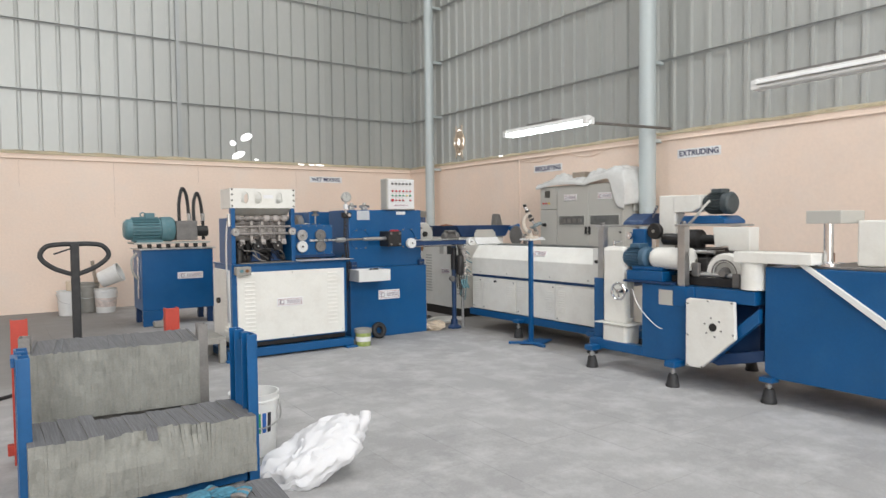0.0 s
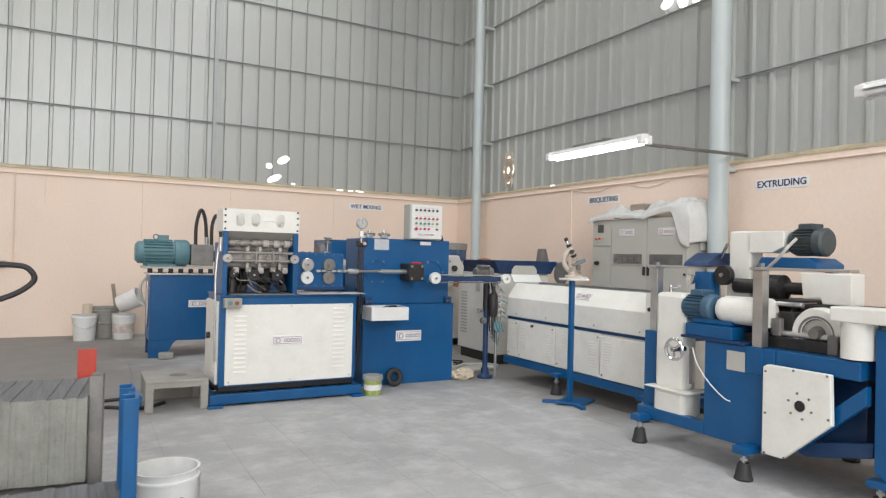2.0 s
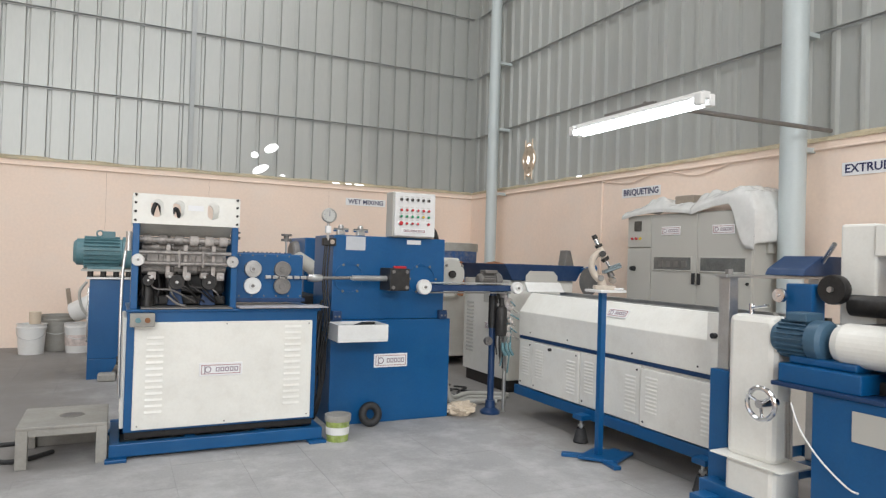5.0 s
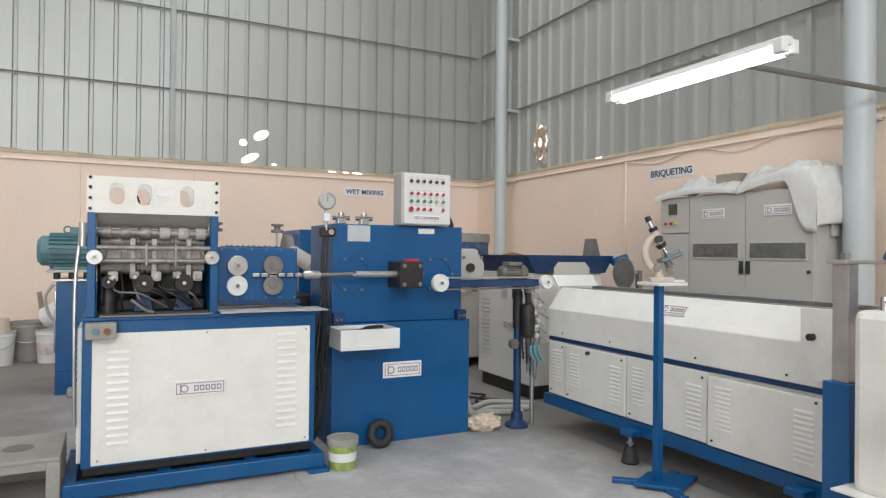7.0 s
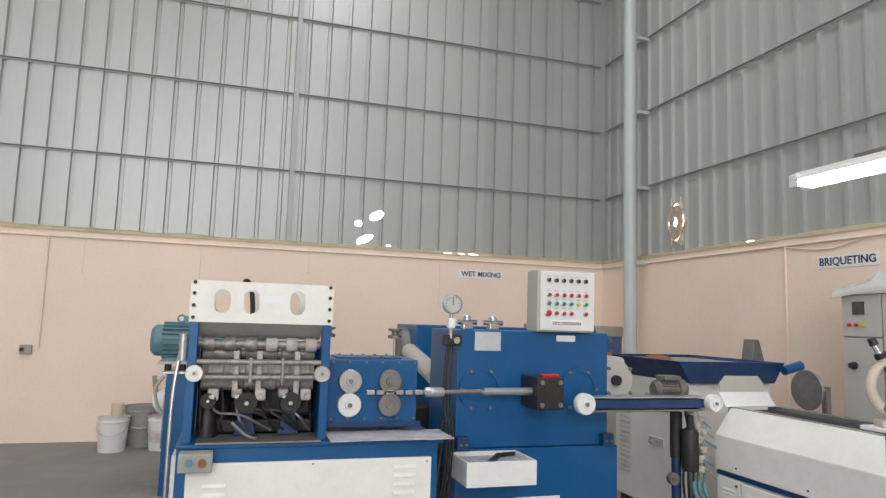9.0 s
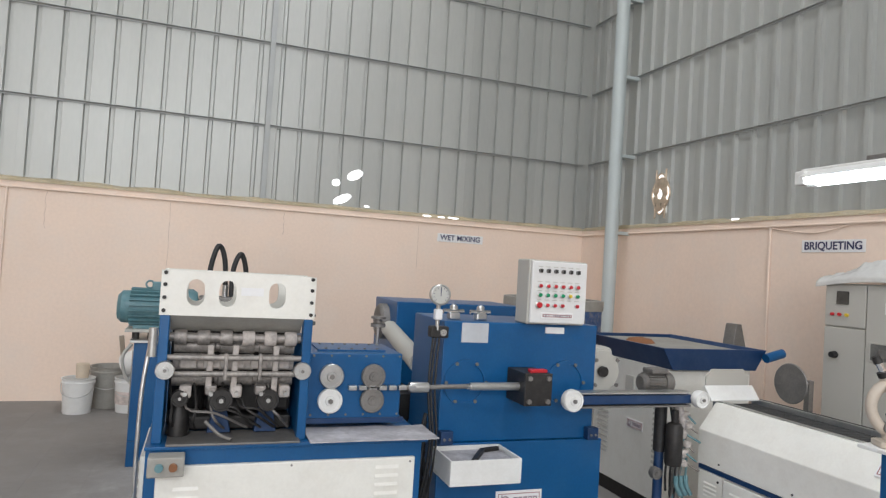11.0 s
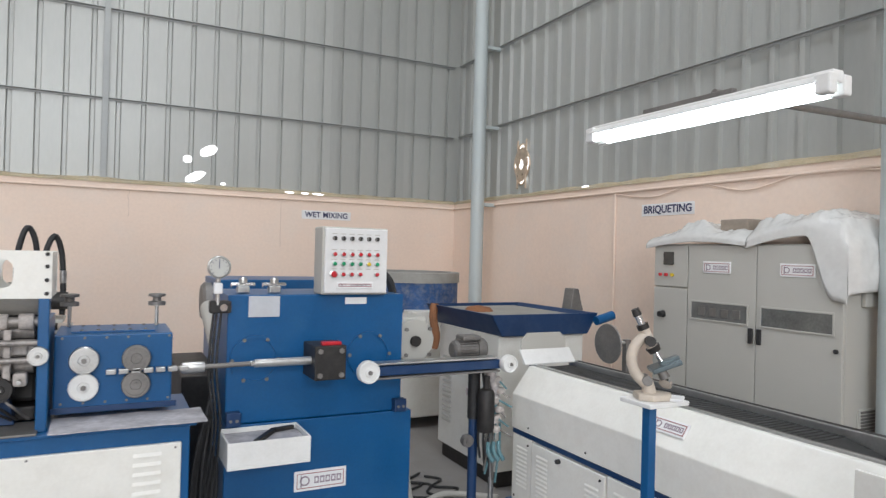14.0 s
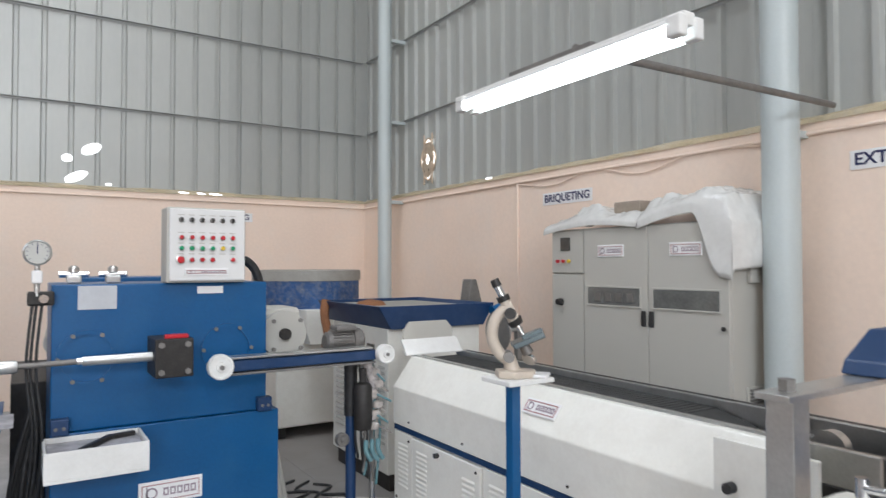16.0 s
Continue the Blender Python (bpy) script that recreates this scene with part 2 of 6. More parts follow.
def lathe(profile, at, axis="z", seg=32, bm=None):
    """A solid of revolution; profile is (radius, along) pairs."""
    bm = bm or bmesh.new()
    turn = {"z": Matrix.Identity(4), "y": Matrix.Rotation(radians(90), 4, "X"), "x": Matrix.Rotation(radians(90), 4, "Y")}[axis]
    rings = []
    for r, h in profile:
        rings.append([bm.verts.new(Vector(at) + turn @ Vector((max(r, 1e-4) * math.cos(2 * math.pi * i / seg), max(r, 1e-4) * math.sin(2 * math.pi * i / seg), h))) for i in range(seg)])
    for a, b in zip(rings, rings[1:]):
        for i in range(seg):
            bm.faces.new((a[i], a[(i + 1) % seg], b[(i + 1) % seg], b[i]))
    bmesh.ops.recalc_face_normals(bm, faces=bm.faces)
    return bm


def prism(points, axis, a, b, bevel=0.005, bm=None):
    """A polygon in the plane across an axis, pushed from a to b along it."""
    bm = bm or bmesh.new()

    def at(u, v, w):
        return {"x": (w, u, v), "y": (u, w, v), "z": (u, v, w)}[axis]
    low = [bm.verts.new(at(u, v, a)) for u, v in points]
    high = [bm.verts.new(at(u, v, b)) for u, v in points]
    fs = [bm.faces.new(low), bm.faces.new(high[::-1])]
    for i in range(len(points)):
        j = (i + 1) % len(points)
        fs.append(bm.faces.new((low[i], high[i], high[j], low[j])))
    bmesh.ops.recalc_face_normals(bm, faces=fs)
    if bevel:
        bmesh.ops.bevel(bm, geom=list({e for f in fs for e in f.edges}), offset=bevel, segments=2, affect="EDGES", profile=0.5)
    return bm


def sweep(points, r, seg=10, closed=False, smooth_steps=6, bm=None):
    """A round tube through points on a smooth line."""
    bm = bm or bmesh.new()
    ps = [Vector(p) for p in points]
    line = []
    n = len(ps)
    for i in range(n if closed else n - 1):
        p0, p1, p2, p3 = (ps[(i + k) % n] if closed else ps[min(max(i + k, 0), n - 1)] for k in (-1, 0, 1, 2))
        for s in range(smooth_steps):
            u = s / smooth_steps
            line.append(0.5 * (2 * p1 + (p2 - p0) * u + (2 * p0 - 5 * p1 + 4 * p2 - p3) * u * u + (3 * p1 - p0 - 3 * p2 + p3) * u ** 3))
    if not closed:
        line.append(ps[-1])
    rings, up = [], Vector((0.13, 0.21, 1)).normalized()
    for i, p in enumerate(line):
        d = (line[(i + 1) % len(line)] - line[i - 1]) if closed else line[min(i + 1, len(line) - 1)] - line[max(i - 1, 0)]
        d.normalize()
        if abs(d.dot(up)) > 0.97:
            up = Vector((1, 0.2, 0.1)).normalized()
        s = d.cross(up).normalized()
        up = s.cross(d).normalized()
        rings.append([bm.verts.new(p + r * (math.cos(2 * math.pi * k / seg) * s + math.sin(2 * math.pi * k / seg) * up)) for k in range(seg)])
    pairs = list(zip(rings, rings[1:])) + ([(rings[-1], rings[0])] if closed else [])
    for a, b in pairs:
        for k in range(seg):
            bm.faces.new((a[k], a[(k + 1) % seg], b[(k + 1) % seg], b[k]))
    if not closed:
        bm.faces.new(rings[0][::-1])
        bm.faces.new(rings[-1])
    bmesh.ops.recalc_face_normals(bm, faces=bm.faces)
    return bm


def words(text, size, m, mat, parent, name="lettering"):
    c = bpy.data.curves.new(name, "FONT")
    c.body, c.size, c.extrude, c.align_x, c.align_y = text, size, 0.001, "CENTER", "CENTER"
    c.offset = size * 0.02
    o = bpy.data.objects.new(name, c)
    me = bpy.data.meshes.new_from_object(o)
    bpy.data.objects.remove(o)
    bm = bmesh.new()
    bm.from_mesh(me)
    bmesh.ops.transform(bm, matrix=m, verts=bm.verts)
    return part(name, bm, mat, parent)


FACE_S = Matrix.Rotation(radians(90), 4, "X")                                       # lettering that faces -y
FACE_W = Matrix.Rotation(radians(-90), 4, "Z") @ Matrix.Rotation(radians(90), 4, "X")  # lettering that faces -x


def plate(parent, x, y, z, w, h, face, tilt=0.0):
    """A white maker's plate with a rim and plain bars in place of its mark."""
    m = Matrix.Translation((x, y, z)) @ {"s": Matrix.Identity(4), "w": Matrix.Rotation(radians(-90), 4, "Z")}[face] @ Matrix.Rotation(radians(tilt), 4, "X")

    def turned(bm):
        bmesh.ops.transform(bm, matrix=m, verts=bm.verts)
        return bm
    p = part("maker_plate", turned(box(-w / 2, w / 2, -0.006, 0, -h / 2, h / 2, 0.002)), WHITEPAPER, parent, "white maker's plate with a dark mark")
    bm = bmesh.new()
    e, k = 0.012 * w / 0.25, 0.004
    for a, b, c, d in ((-w / 2 + e, w / 2 - e, h / 2 - e - k, h / 2 - e), (-w / 2 + e, w / 2 - e, -h / 2 + e, -h / 2 + e + k), (-w / 2 + e, -w / 2 + e + k, -h / 2 + e, h / 2 - e), (w / 2 - e - k, w / 2 - e, -h / 2 + e, h / 2 - e)):
        box(a, b, -0.008, -0.005, c, d, 0, bm)
    part("rim", turned(bm), RIMRED, p)
    bm = bmesh.new()
    lathe([(0.14 * w, 0.006), (0.14 * w, 0.008), (0.10 * w, 0.008), (0.10 * w, 0.006)], (0, 0, 0), "y", 18, bm)
    bmesh.ops.scale(bm, verts=bm.verts, vec=(0.8 * h / (0.45 * w), 1, 0.8 * h / (0.45 * w)))
    bmesh.ops.translate(bm, verts=bm.verts, vec=(-0.3 * w, 0, 0))
    for k in range(5):
        u = -0.12 * w + 0.108 * w * k
        for a, b, c, d in ((0, 0.085, 0.10, 0.17), (0, 0.085, -0.17, -0.10), (0, 0.02, -0.10, 0.10), (0.065, 0.085, -0.10, 0.10)):
            box(u + a * w, u + b * w, -0.008, -0.005, c * h, d * h, 0, bm)
    box(-0.38 * w, -0.36 * w, -0.008, -0.005, -0.3 * h, 0.3 * h, 0, bm)
    tagged(part("mark", turned(bm), MARKINK, p), kind="stuff")
    return p


def louvres(parent, u0, u1, z0, z1, n, at, face):
    """Pressed louvre slats on a panel, each a half-round lip."""
    step = (z1 - z0) / n
    for i in range(n):
        z = z0 + (i + 0.5) * step
        pts = [(0, z + step * 0.3), (-0.005, z - step * 0.05), (-0.005, z - step * 0.16), (0, z - step * 0.2)]
        if face == "s":
            bm = prism([(at + a, b) for a, b in pts], "x", u0, u1, 0)
        else:
            bm = prism([(at + a, b) for a, b in pts], "y", u0, u1, 0)
        part("louvre", bm, CREAM if parent.name.find("panel") >= 0 or parent.name.find("door") >= 0 else CABINET, parent)


def bolt_heads(parent, spots, axis, r=0.008, mat=None):
    d = {"x": Vector((-1, 0, 0)), "y": Vector((0, -1, 0)), "z": Vector((0, 0, 1))}[axis]
    for s in spots:
        part("bolt", rod(Vector(s) + d * -0.002, Vector(s) + d * r * 0.8, r, seg=6), mat or DULL, parent)


# ---- structure ----
tagged(part("floor", box(XW - 0.25, XE + 0.25, YS - 0.25, YN + 0.25, -0.25, -0.003, 0), CONCRETE), "pale dusty grey concrete floor with faint tile joints", "floor", kind="structure")
FLOOR = bpy.data.objects["floor"]
ORIGIN["floor"] = Vector((0, 0, 0))


def wall_block(name, bm, mat, label):
    o = part(name, bm, mat)
    ORIGIN[o.name] = Vector((0, 0, 0))
    return tagged(o, label, "wall", kind="structure")


MT = 2.40
wall_block("wall_north", box(XW, XE, YN, YN + 0.23, 0, MT, 0), PEACH, "peach painted masonry wall with scuffs and hairline cracks")
wall_block("wall_east", box(XE, XE + 0.23, YS, YN + 0.23, 0, MT, 0), PEACH, "peach painted masonry wall below metal sheeting")
# unseen west and south walls; their openings are added for the lamps
bm = box(XW - 0.2, XW, YS, YN + 0.23, 0, 4.5, 0)
box(XW - 0.2, XW, YS, YN + 0.23, 7.5, ROOF, 0, bm)
box(XW - 0.2, XW, YS, -4.5, 4.5, 7.5, 0, bm)
box(XW - 0.2, XW, 9.5, YN + 0.23, 4.5, 7.5, 0, bm)
wall_block("wall_west", bm, PEACH, "unseen plain peach wall with a high opening added for light")
bm = box(XW, -3.5, YS - 0.2, YS, 0, 5.2, 0)
box(1.5, XE, YS - 0.2, YS, 0, 5.2, 0, bm)
box(XW, -5.5, YS - 0.2, YS, 5.2, 7.6, 0, bm)
box(5.5, XE, YS - 0.2, YS, 5.2, 7.6, 0, bm)
box(-3.5, 1.5, YS - 0.2, YS, 4.6, 5.2, 0, bm)
box(XW, XE, YS - 0.2, YS, 7.6, ROOF, 0, bm)
wall_block("wall_south", bm, PEACH, "unseen plain peach wall with doorway and high opening added for light")


def ribbed(name, along, u0, u1, first, pitch, z0, z1, at, outward):
    """Trapezoid-ribbed sheeting in lapped sheets of four ribs, each sheet a piece of its own."""
    wall = thing(name, "grey ribbed metal wall sheeting above masonry", "wall", (0, 0, 0), kind="structure")
    k = math.ceil((first - u0) / pitch)
    u, n = first - k * pitch - pitch / 2, 0
    while u < u1:
        pts = [(u, 0)]
        for i in range(4):
            c = u + pitch * (i + 0.5)
            pts += [(c - 0.03, 0), (c - 0.019, 0.042), (c + 0.019, 0.042), (c + 0.03, 0)]
        pts.append((u + 4 * pitch + 0.012, 0))
        lap = 0.0022 * (n % 2)
        bm = bmesh.new()
        rows = []
        for z in (z0, z1):
            for back in (0, 0.0016):
                rows.append([bm.verts.new((p, at + outward * (d + lap) + back, z) if along == "x" else (at + outward * (d + lap) + back, p, z)) for p, d in pts])
        for p, q in ((0, 2), (1, 3)):
            for i in range(len(pts) - 1):
                bm.faces.new((rows[p][i], rows[p][i + 1], rows[q][i + 1], rows[q][i]))
        for i in (0, -1):
            bm.faces.new((rows[0][i], rows[1][i], rows[3][i], rows[2][i]))
        bmesh.ops.recalc_face_normals(bm, faces=bm.faces)
        part("sheet", bm, SHEET, wall)
        u += 4 * pitch
        n += 1
    return wall


ribbed("wall_sheeting_north", "x", XW, XE + 0.1, 0.93, 0.267, MT - 0.02, ROOF, YN + 0.10, 1)
ribbed("wall_sheeting_east", "y", YS, YN + 0.05, 6.71, 0.25, MT - 0.02, ROOF, XE + 0.10, -1)
for px in (-1.95, 2.93):
    tagged(part("trim_post", box(px - 0.032, px + 0.032, YN + 0.04, YN + 0.094, MT, ROOF, 0.003), PURLIN), "grey steel cladding post on the wall", "post", kind="structure")
for z in (3.37, 4.40, 5.43, 6.46, 7.49):
    for along in "xy":
        if along == "x":
            bm = prism([(YN + 0.05, z), (YN + 0.096, z), (YN + 0.096, z - 0.03), (YN + 0.088, z - 0.03), (YN + 0.088, z - 0.008), (YN + 0.05, z - 0.008)], "x", XW, XE, 0.002)
        else:
            bm = prism([(XE + 0.02, z), (XE + 0.056, z), (XE + 0.056, z - 0.03), (XE + 0.048, z - 0.03), (XE + 0.048, z - 0.008), (XE + 0.02, z - 0.008)], "y", YS, YN, 0.002)
        tagged(part("trim_purlin", bm, PURLIN), "grey steel purlin across the wall sheeting", "purlin", kind="structure")


def lump_strip(along, u0, u1, face, z):
    """An uneven cement fillet on top of the masonry."""
    bm = bmesh.new()
    rows, n = [], int((u1 - u0) / 0.06)
    for i in range(n + 1):
        u = u0 + (u1 - u0) * i / n
        k = noise.noise(Vector((u * 3, 0, z)))
        h, d = 0.045 + 0.018 * k, 0.012 + 0.01 * noise.noise(Vector((u * 5, 4, z)))
        prof = [(0.11, z), (-d, z - 0.01), (-d * 0.8, z + h * 0.4), (0.05, z + h), (0.11, z + h)]
        rows.append([bm.verts.new((u, face + a, b) if along == "x" else (face + a, u, b)) for a, b in prof])
    for a, b in zip(rows, rows[1:]):
        for i in range(4):
            bm.faces.new((a[i], a[i + 1], b[i + 1], b[i]))
    bmesh.ops.recalc_face_normals(bm, faces=bm.faces)
    return tagged(part("trim_fillet", bm, FOAM, smooth=True), "uneven yellowed cement fillet between masonry and sheeting", "trim", kind="structure")


lump_strip("x", XW, XE, YN, MT)
lump_strip("y", YS, YN, XE, MT)
for along in "xy":
    bm = rod((XW, YN - 0.012, MT - 0.075), (XE, YN - 0.012, MT - 0.075), 0.012) if along == "x" else rod((XE - 0.012, YS, MT - 0.075), (XE - 0.012, YN, MT - 0.075), 0.012)
    tagged(part("trim_conduit", bm, PEACH, smooth=True), "peach painted electrical conduit along the wall", "conduit", kind="structure")
for u in (0.25, 8.6):
    bm = rod((u, YN - 0.012, MT - 0.08), (u, YN - 0.012, 1.05), 0.012) if u < 5 else rod((XE - 0.012, u, MT - 0.08), (XE - 0.012, u, 0.6), 0.012)
    tagged(part("trim_conduit", bm, PEACH, smooth=True), "peach painted conduit dropping down the wall", "conduit", kind="structure")

# unseen roof, its open skylights added for the lamps
bm = bmesh.new()
xs = [XW - 0.2, -5.0, -3.0, 2.8, 4.8, XE + 0.25]
ys = [YS - 0.2, -1.5, 2.5, 6.0, 10.0, YN + 0.25]
for i in range(5):
    for j in range(5):
        if not (i in (1, 3) and j in (1, 3)):
            box(xs[i], xs[i + 1], ys[j], ys[j + 1], ROOF, ROOF + 0.06, 0, bm)
tagged(part("ceiling", bm, SHEET), "unseen grey metal roof sheeting with open skylights added for light", "ceiling", kind="structure")


def column(x, y, r):
    c = thing("trim_column", "pale blue-grey round steel column with wall cleats", "column", (x, y, 0), kind="structure")
    part("shaft", rod((x, y, 0), (x, y, ROOF), r, seg=28), COLUMN, c, smooth=True)
    part("base_plate", box(x - r - 0.06, x + r + 0.06, y - r - 0.06, y + r + 0.06, 0, 0.015), COLUMN, c)
    for z in (2.33, 3.33, 4.36, 5.39, 6.42, 7.45):
        part("cleat", box(x + r * 0.6, XE + 0.03, y - 0.03, y + 0.03, z - 0.03, z + 0.012, 0.003), COLUMN, c)
    return c


column(7.2, 10.9, 0.085)
column(7.2, 5.85, 0.105)


# ---- shape helpers for machines ----
def slot(cx, cz, w, h, n=7):
    """An upright slot with round ends, as a loop of points."""
    r, out = w / 2, []
    for i in range(n):
        a = math.pi * i / (n - 1)
        out.append((cx + r * math.cos(a), cz + h / 2 - r + r * math.sin(a)))
    for i in range(n):
        a = math.pi + math.pi * i / (n - 1)
        out.append((cx + r * math.cos(a), cz - h / 2 + r + r * math.sin(a)))
    return out


def holed(outer, holes, axis, a, b, bm=None):
    """A plate across an axis with holes through it."""
    bm = bm or bmesh.new()

    def at(u, v, w):
        return {"x": (w, u, v), "y": (u, w, v), "z": (u, v, w)}[axis]
    edges = []
    for loop in [outer, *holes]:
        vs = [bm.verts.new(at(u, v, a)) for u, v in loop]
        edges += [bm.edges.new((vs[i], vs[(i + 1) % len(vs)])) for i in range(len(vs))]
    fs = [f for f in bmesh.ops.triangle_fill(bm, edges=edges, use_beauty=True)["geom"] if isinstance(f, bmesh.types.BMFace)]
    ex = bmesh.ops.extrude_face_region(bm, geom=fs)
    move = Vector(at(0, 0, b - a)) - Vector(at(0, 0, 0))
    bmesh.ops.translate(bm, verts=[v for v in ex["geom"] if isinstance(v, bmesh.types.BMVert)], vec=move)
    bmesh.ops.recalc_face_normals(bm, faces=bm.faces)
    return bm


def wheel(parent, name, at, axis, r, thick, mat, hub=None, label=""):
    """A flat roller or disc with a rounded rim, a stepped face and a hub nut."""
    t = thick / 2
    p = part(name, lathe([(0, -t), (r * 0.94, -t), (r, -t * 0.7), (r, t * 0.7), (r * 0.94, t), (r * 0.8, t), (r * 0.78, t * 0.75), (r * 0.4, t * 0.75), (r * 0.36, t * 1.1), (0, t * 1.1)], at, axis, 28), mat, parent, label, True)
    d = {"x": Vector((1, 0, 0)), "y": Vector((0, -1, 0)), "z": Vector((0, 0, 1))}[axis]
    for s in ((1,) if axis != "x" else (-1,)):
        part("nut", rod(Vector(at) + d * s * t * 0.9, Vector(at) + d * s * (t * 1.1 + r * 0.18), r * 0.2, seg=6), hub or DULL, p)
    return p


def motor(name, parent, at, axis, length, r, mat, label="", cap=1):
    """A finned electric motor with a domed fan cover, an end bell and a terminal box."""
    m = part(name, lathe([(0, -length / 2), (r * 0.6, -length / 2), (r * 0.8, -length * 0.45), (r * 0.82, -length * 0.35), (r * 0.82, length * 0.2), (r * 0.98, length * 0.21), (r, length * 0.42), (r * 0.85, length * 0.48), (r * 0.4, length * 0.5), (0, length * 0.5)], at, axis, 32), mat, parent, label, True)
    for i in range(22):
        a = 2 * math.pi * i / 22
        o = Vector((math.cos(a), math.sin(a), 0))
        bm = bmesh.new()
        bmesh.ops.create_cube(bm, size=1)
        bmesh.ops.scale(bm, verts=bm.verts, vec=(r * 0.2, r * 0.045, length * 0.52))
        turn = {"z": Matrix.Identity(4), "y": Matrix.Rotation(radians(90), 4, "X"), "x": Matrix.Rotation(radians(90), 4, "Y")}[axis]
        bmesh.ops.transform(bm, verts=bm.verts, matrix=Matrix.Translation(at) @ turn @ Matrix.Translation(o * r * 0.88 + Vector((0, 0, -length * 0.09))) @ Matrix.Rotation(a, 4, "Z"))
        part("fin", bm, mat, m)
    x, y, z = at
    part("terminal_box", box(x - 0.06, x + 0.06, y - 0.05, y + 0.05, z + r * 0.85, z + r * 1.3, 0.008), mat, m)
    return m


def foot(parent, x, y, h=0.16):
    """A levelling foot: bell-shaped rubber mount with a threaded rod and nuts."""
    f = part("levelling_foot", lathe([(0, 0), (0.052, 0), (0.055, 0.012), (0.05, 0.02), (0.036, 0.09), (0.03, 0.1), (0, 0.1)], (x, y, 0), "z", 20), RUBBER, parent, "black rubber levelling foot", True)
    part("stud", rod((x, y, 0.09), (x, y, h), 0.011, seg=10), STEEL, f)
    part("nut", rod((x, y, 0.115), (x, y, 0.13), 0.022, seg=6), STEEL, f)
    return f


# ---- roller mill with cream cabinet ----
mill = thing("roller_mill", "blue steel roller mill on a cream louvred cabinet", "machine", (2.73, 6.95, 0))
bm = box(2.06, 3.38, 6.60, 6.66, 0.02, 0.10)
box(2.06, 3.38, 7.22, 7.28, 0.02, 0.10, bm=bm)
for x in (2.06, 2.5, 2.95, 3.32):
    box(x, x + 0.06, 6.66, 7.22, 0.022, 0.098, bm=bm)
part("base_frame", bm, BLUE, mill, "blue channel base frame")
for x, y in ((2.10, 6.60), (3.34, 6.60), (2.10, 7.28), (3.34, 7.28)):
    part("foot_pad", box(x - 0.06, x + 0.06, y - 0.05, y + 0.05, 0, 0.02, 0.004), BLUE, mill)
part("plinth", box(2.14, 3.33, 6.70, 7.20, 0.10, 0.16), DARK, mill)
body = part("cabinet_frame", box(2.135, 3.335, 6.665, 7.25, 0.15, 0.90, 0.004), BLUE, mill, "blue cabinet frame")
front = part("front_panel", box(2.18, 3.30, 6.645, 6.668, 0.165, 0.835, 0.006), CREAM, mill, "cream front panel with two louvre columns")
louvres(front, 2.25, 2.35, 0.25, 0.755, 13, 6.645, "s")
louvres(front, 3.11, 3.22, 0.25, 0.81, 14, 6.645, "s")
plate(front, 2.70, 6.645, 0.525, 0.27, 0.085, "s")
bolt_heads(front, [(2.21, 6.645, 0.81), (2.73, 6.645, 0.82), (3.275, 6.645, 0.815), (2.21, 6.645, 0.19), (2.73, 6.645, 0.185), (3.275, 6.645, 0.19)], "y", 0.005)
side = part("side_panel", box(2.112, 2.137, 6.72, 7.22, 0.165, 0.86, 0.006), CREAM, mill)
louvres(side, 6.76, 6.84, 0.25, 0.78, 14, 2.112, "w")
part("latch", rod((2.112, 7.0, 0.55), (2.085, 7.0, 0.55), 0.028), RUBBER, side)
part("worktop", box(2.13, 3.36, 6.65, 7.27, 0.90, 0.915, 0.003), BLUE, mill)
bm = bmesh.new()
bmesh.ops.create_grid(bm, x_segments=10, y_segments=4, size=0.5)
bmesh.ops.scale(bm, verts=bm.verts, vec=(0.60, 0.26, 1))
for v in bm.verts:
    v.co.z = 0.004 * noise.noise(v.co * 9)
bmesh.ops.translate(bm, verts=bm.verts, vec=(3.10, 6.735, 0.928))
part("printed_board", bm, PAPER, mill, "worn printed board lying on the worktop").modifiers.new("thickness", "SOLIDIFY").thickness = 0.005
part("tray_plate", box(2.21, 2.76, 6.64, 6.86, 0.917, 0.926, 0.002), DULL, mill)
sw = part("switch_box", box(2.15, 2.29, 6.56, 6.648, 0.815, 0.895, 0.006), STOOLGREY, mill, "small beige switch box with two buttons")
part("push_button", rod((2.195, 6.562, 0.857), (2.195, 6.545, 0.857), 0.016), TEAL, sw)
part("push_button", rod((2.248, 6.562, 0.857), (2.248, 6.545, 0.857), 0.016), RUST, sw)
for x0, x1 in ((2.150, 2.190), (2.750, 2.790)):
    part("side_plate", box(x0, x1, 6.70, 6.76, 0.915, 1.455, 0.004), BLUE, mill)
    part("side_plate", box(x0 + 0.004, x1 - 0.004, 6.76, 7.12, 0.915, 1.36, 0.004), BLUE, mill)
# dark plate added behind the rolls to stand for the dark interior
part("dark_interior_plate", box(2.19, 2.75, 7.06, 7.09, 0.915, 1.36, 0.003), DARK, mill)
hop = part("hopper", holed([(2.145, 1.455), (2.795, 1.455), (2.795, 1.645), (2.145, 1.645)], [slot(2.285, 1.555, 0.072, 0.115), slot(2.415, 1.555, 0.072, 0.115), slot(2.625, 1.555, 0.072, 0.115)], "y", 6.70, 6.712), CREAM, mill, "cream hopper front with three slots")
part("hopper_back", holed([(2.145, 1.455), (2.795, 1.455), (2.795, 1.645), (2.145, 1.645)], [slot(2.285, 1.555, 0.072, 0.115), slot(2.415, 1.555, 0.072, 0.115), slot(2.625, 1.555, 0.072, 0.115)], "y", 7.0, 7.012), CREAM, hop)
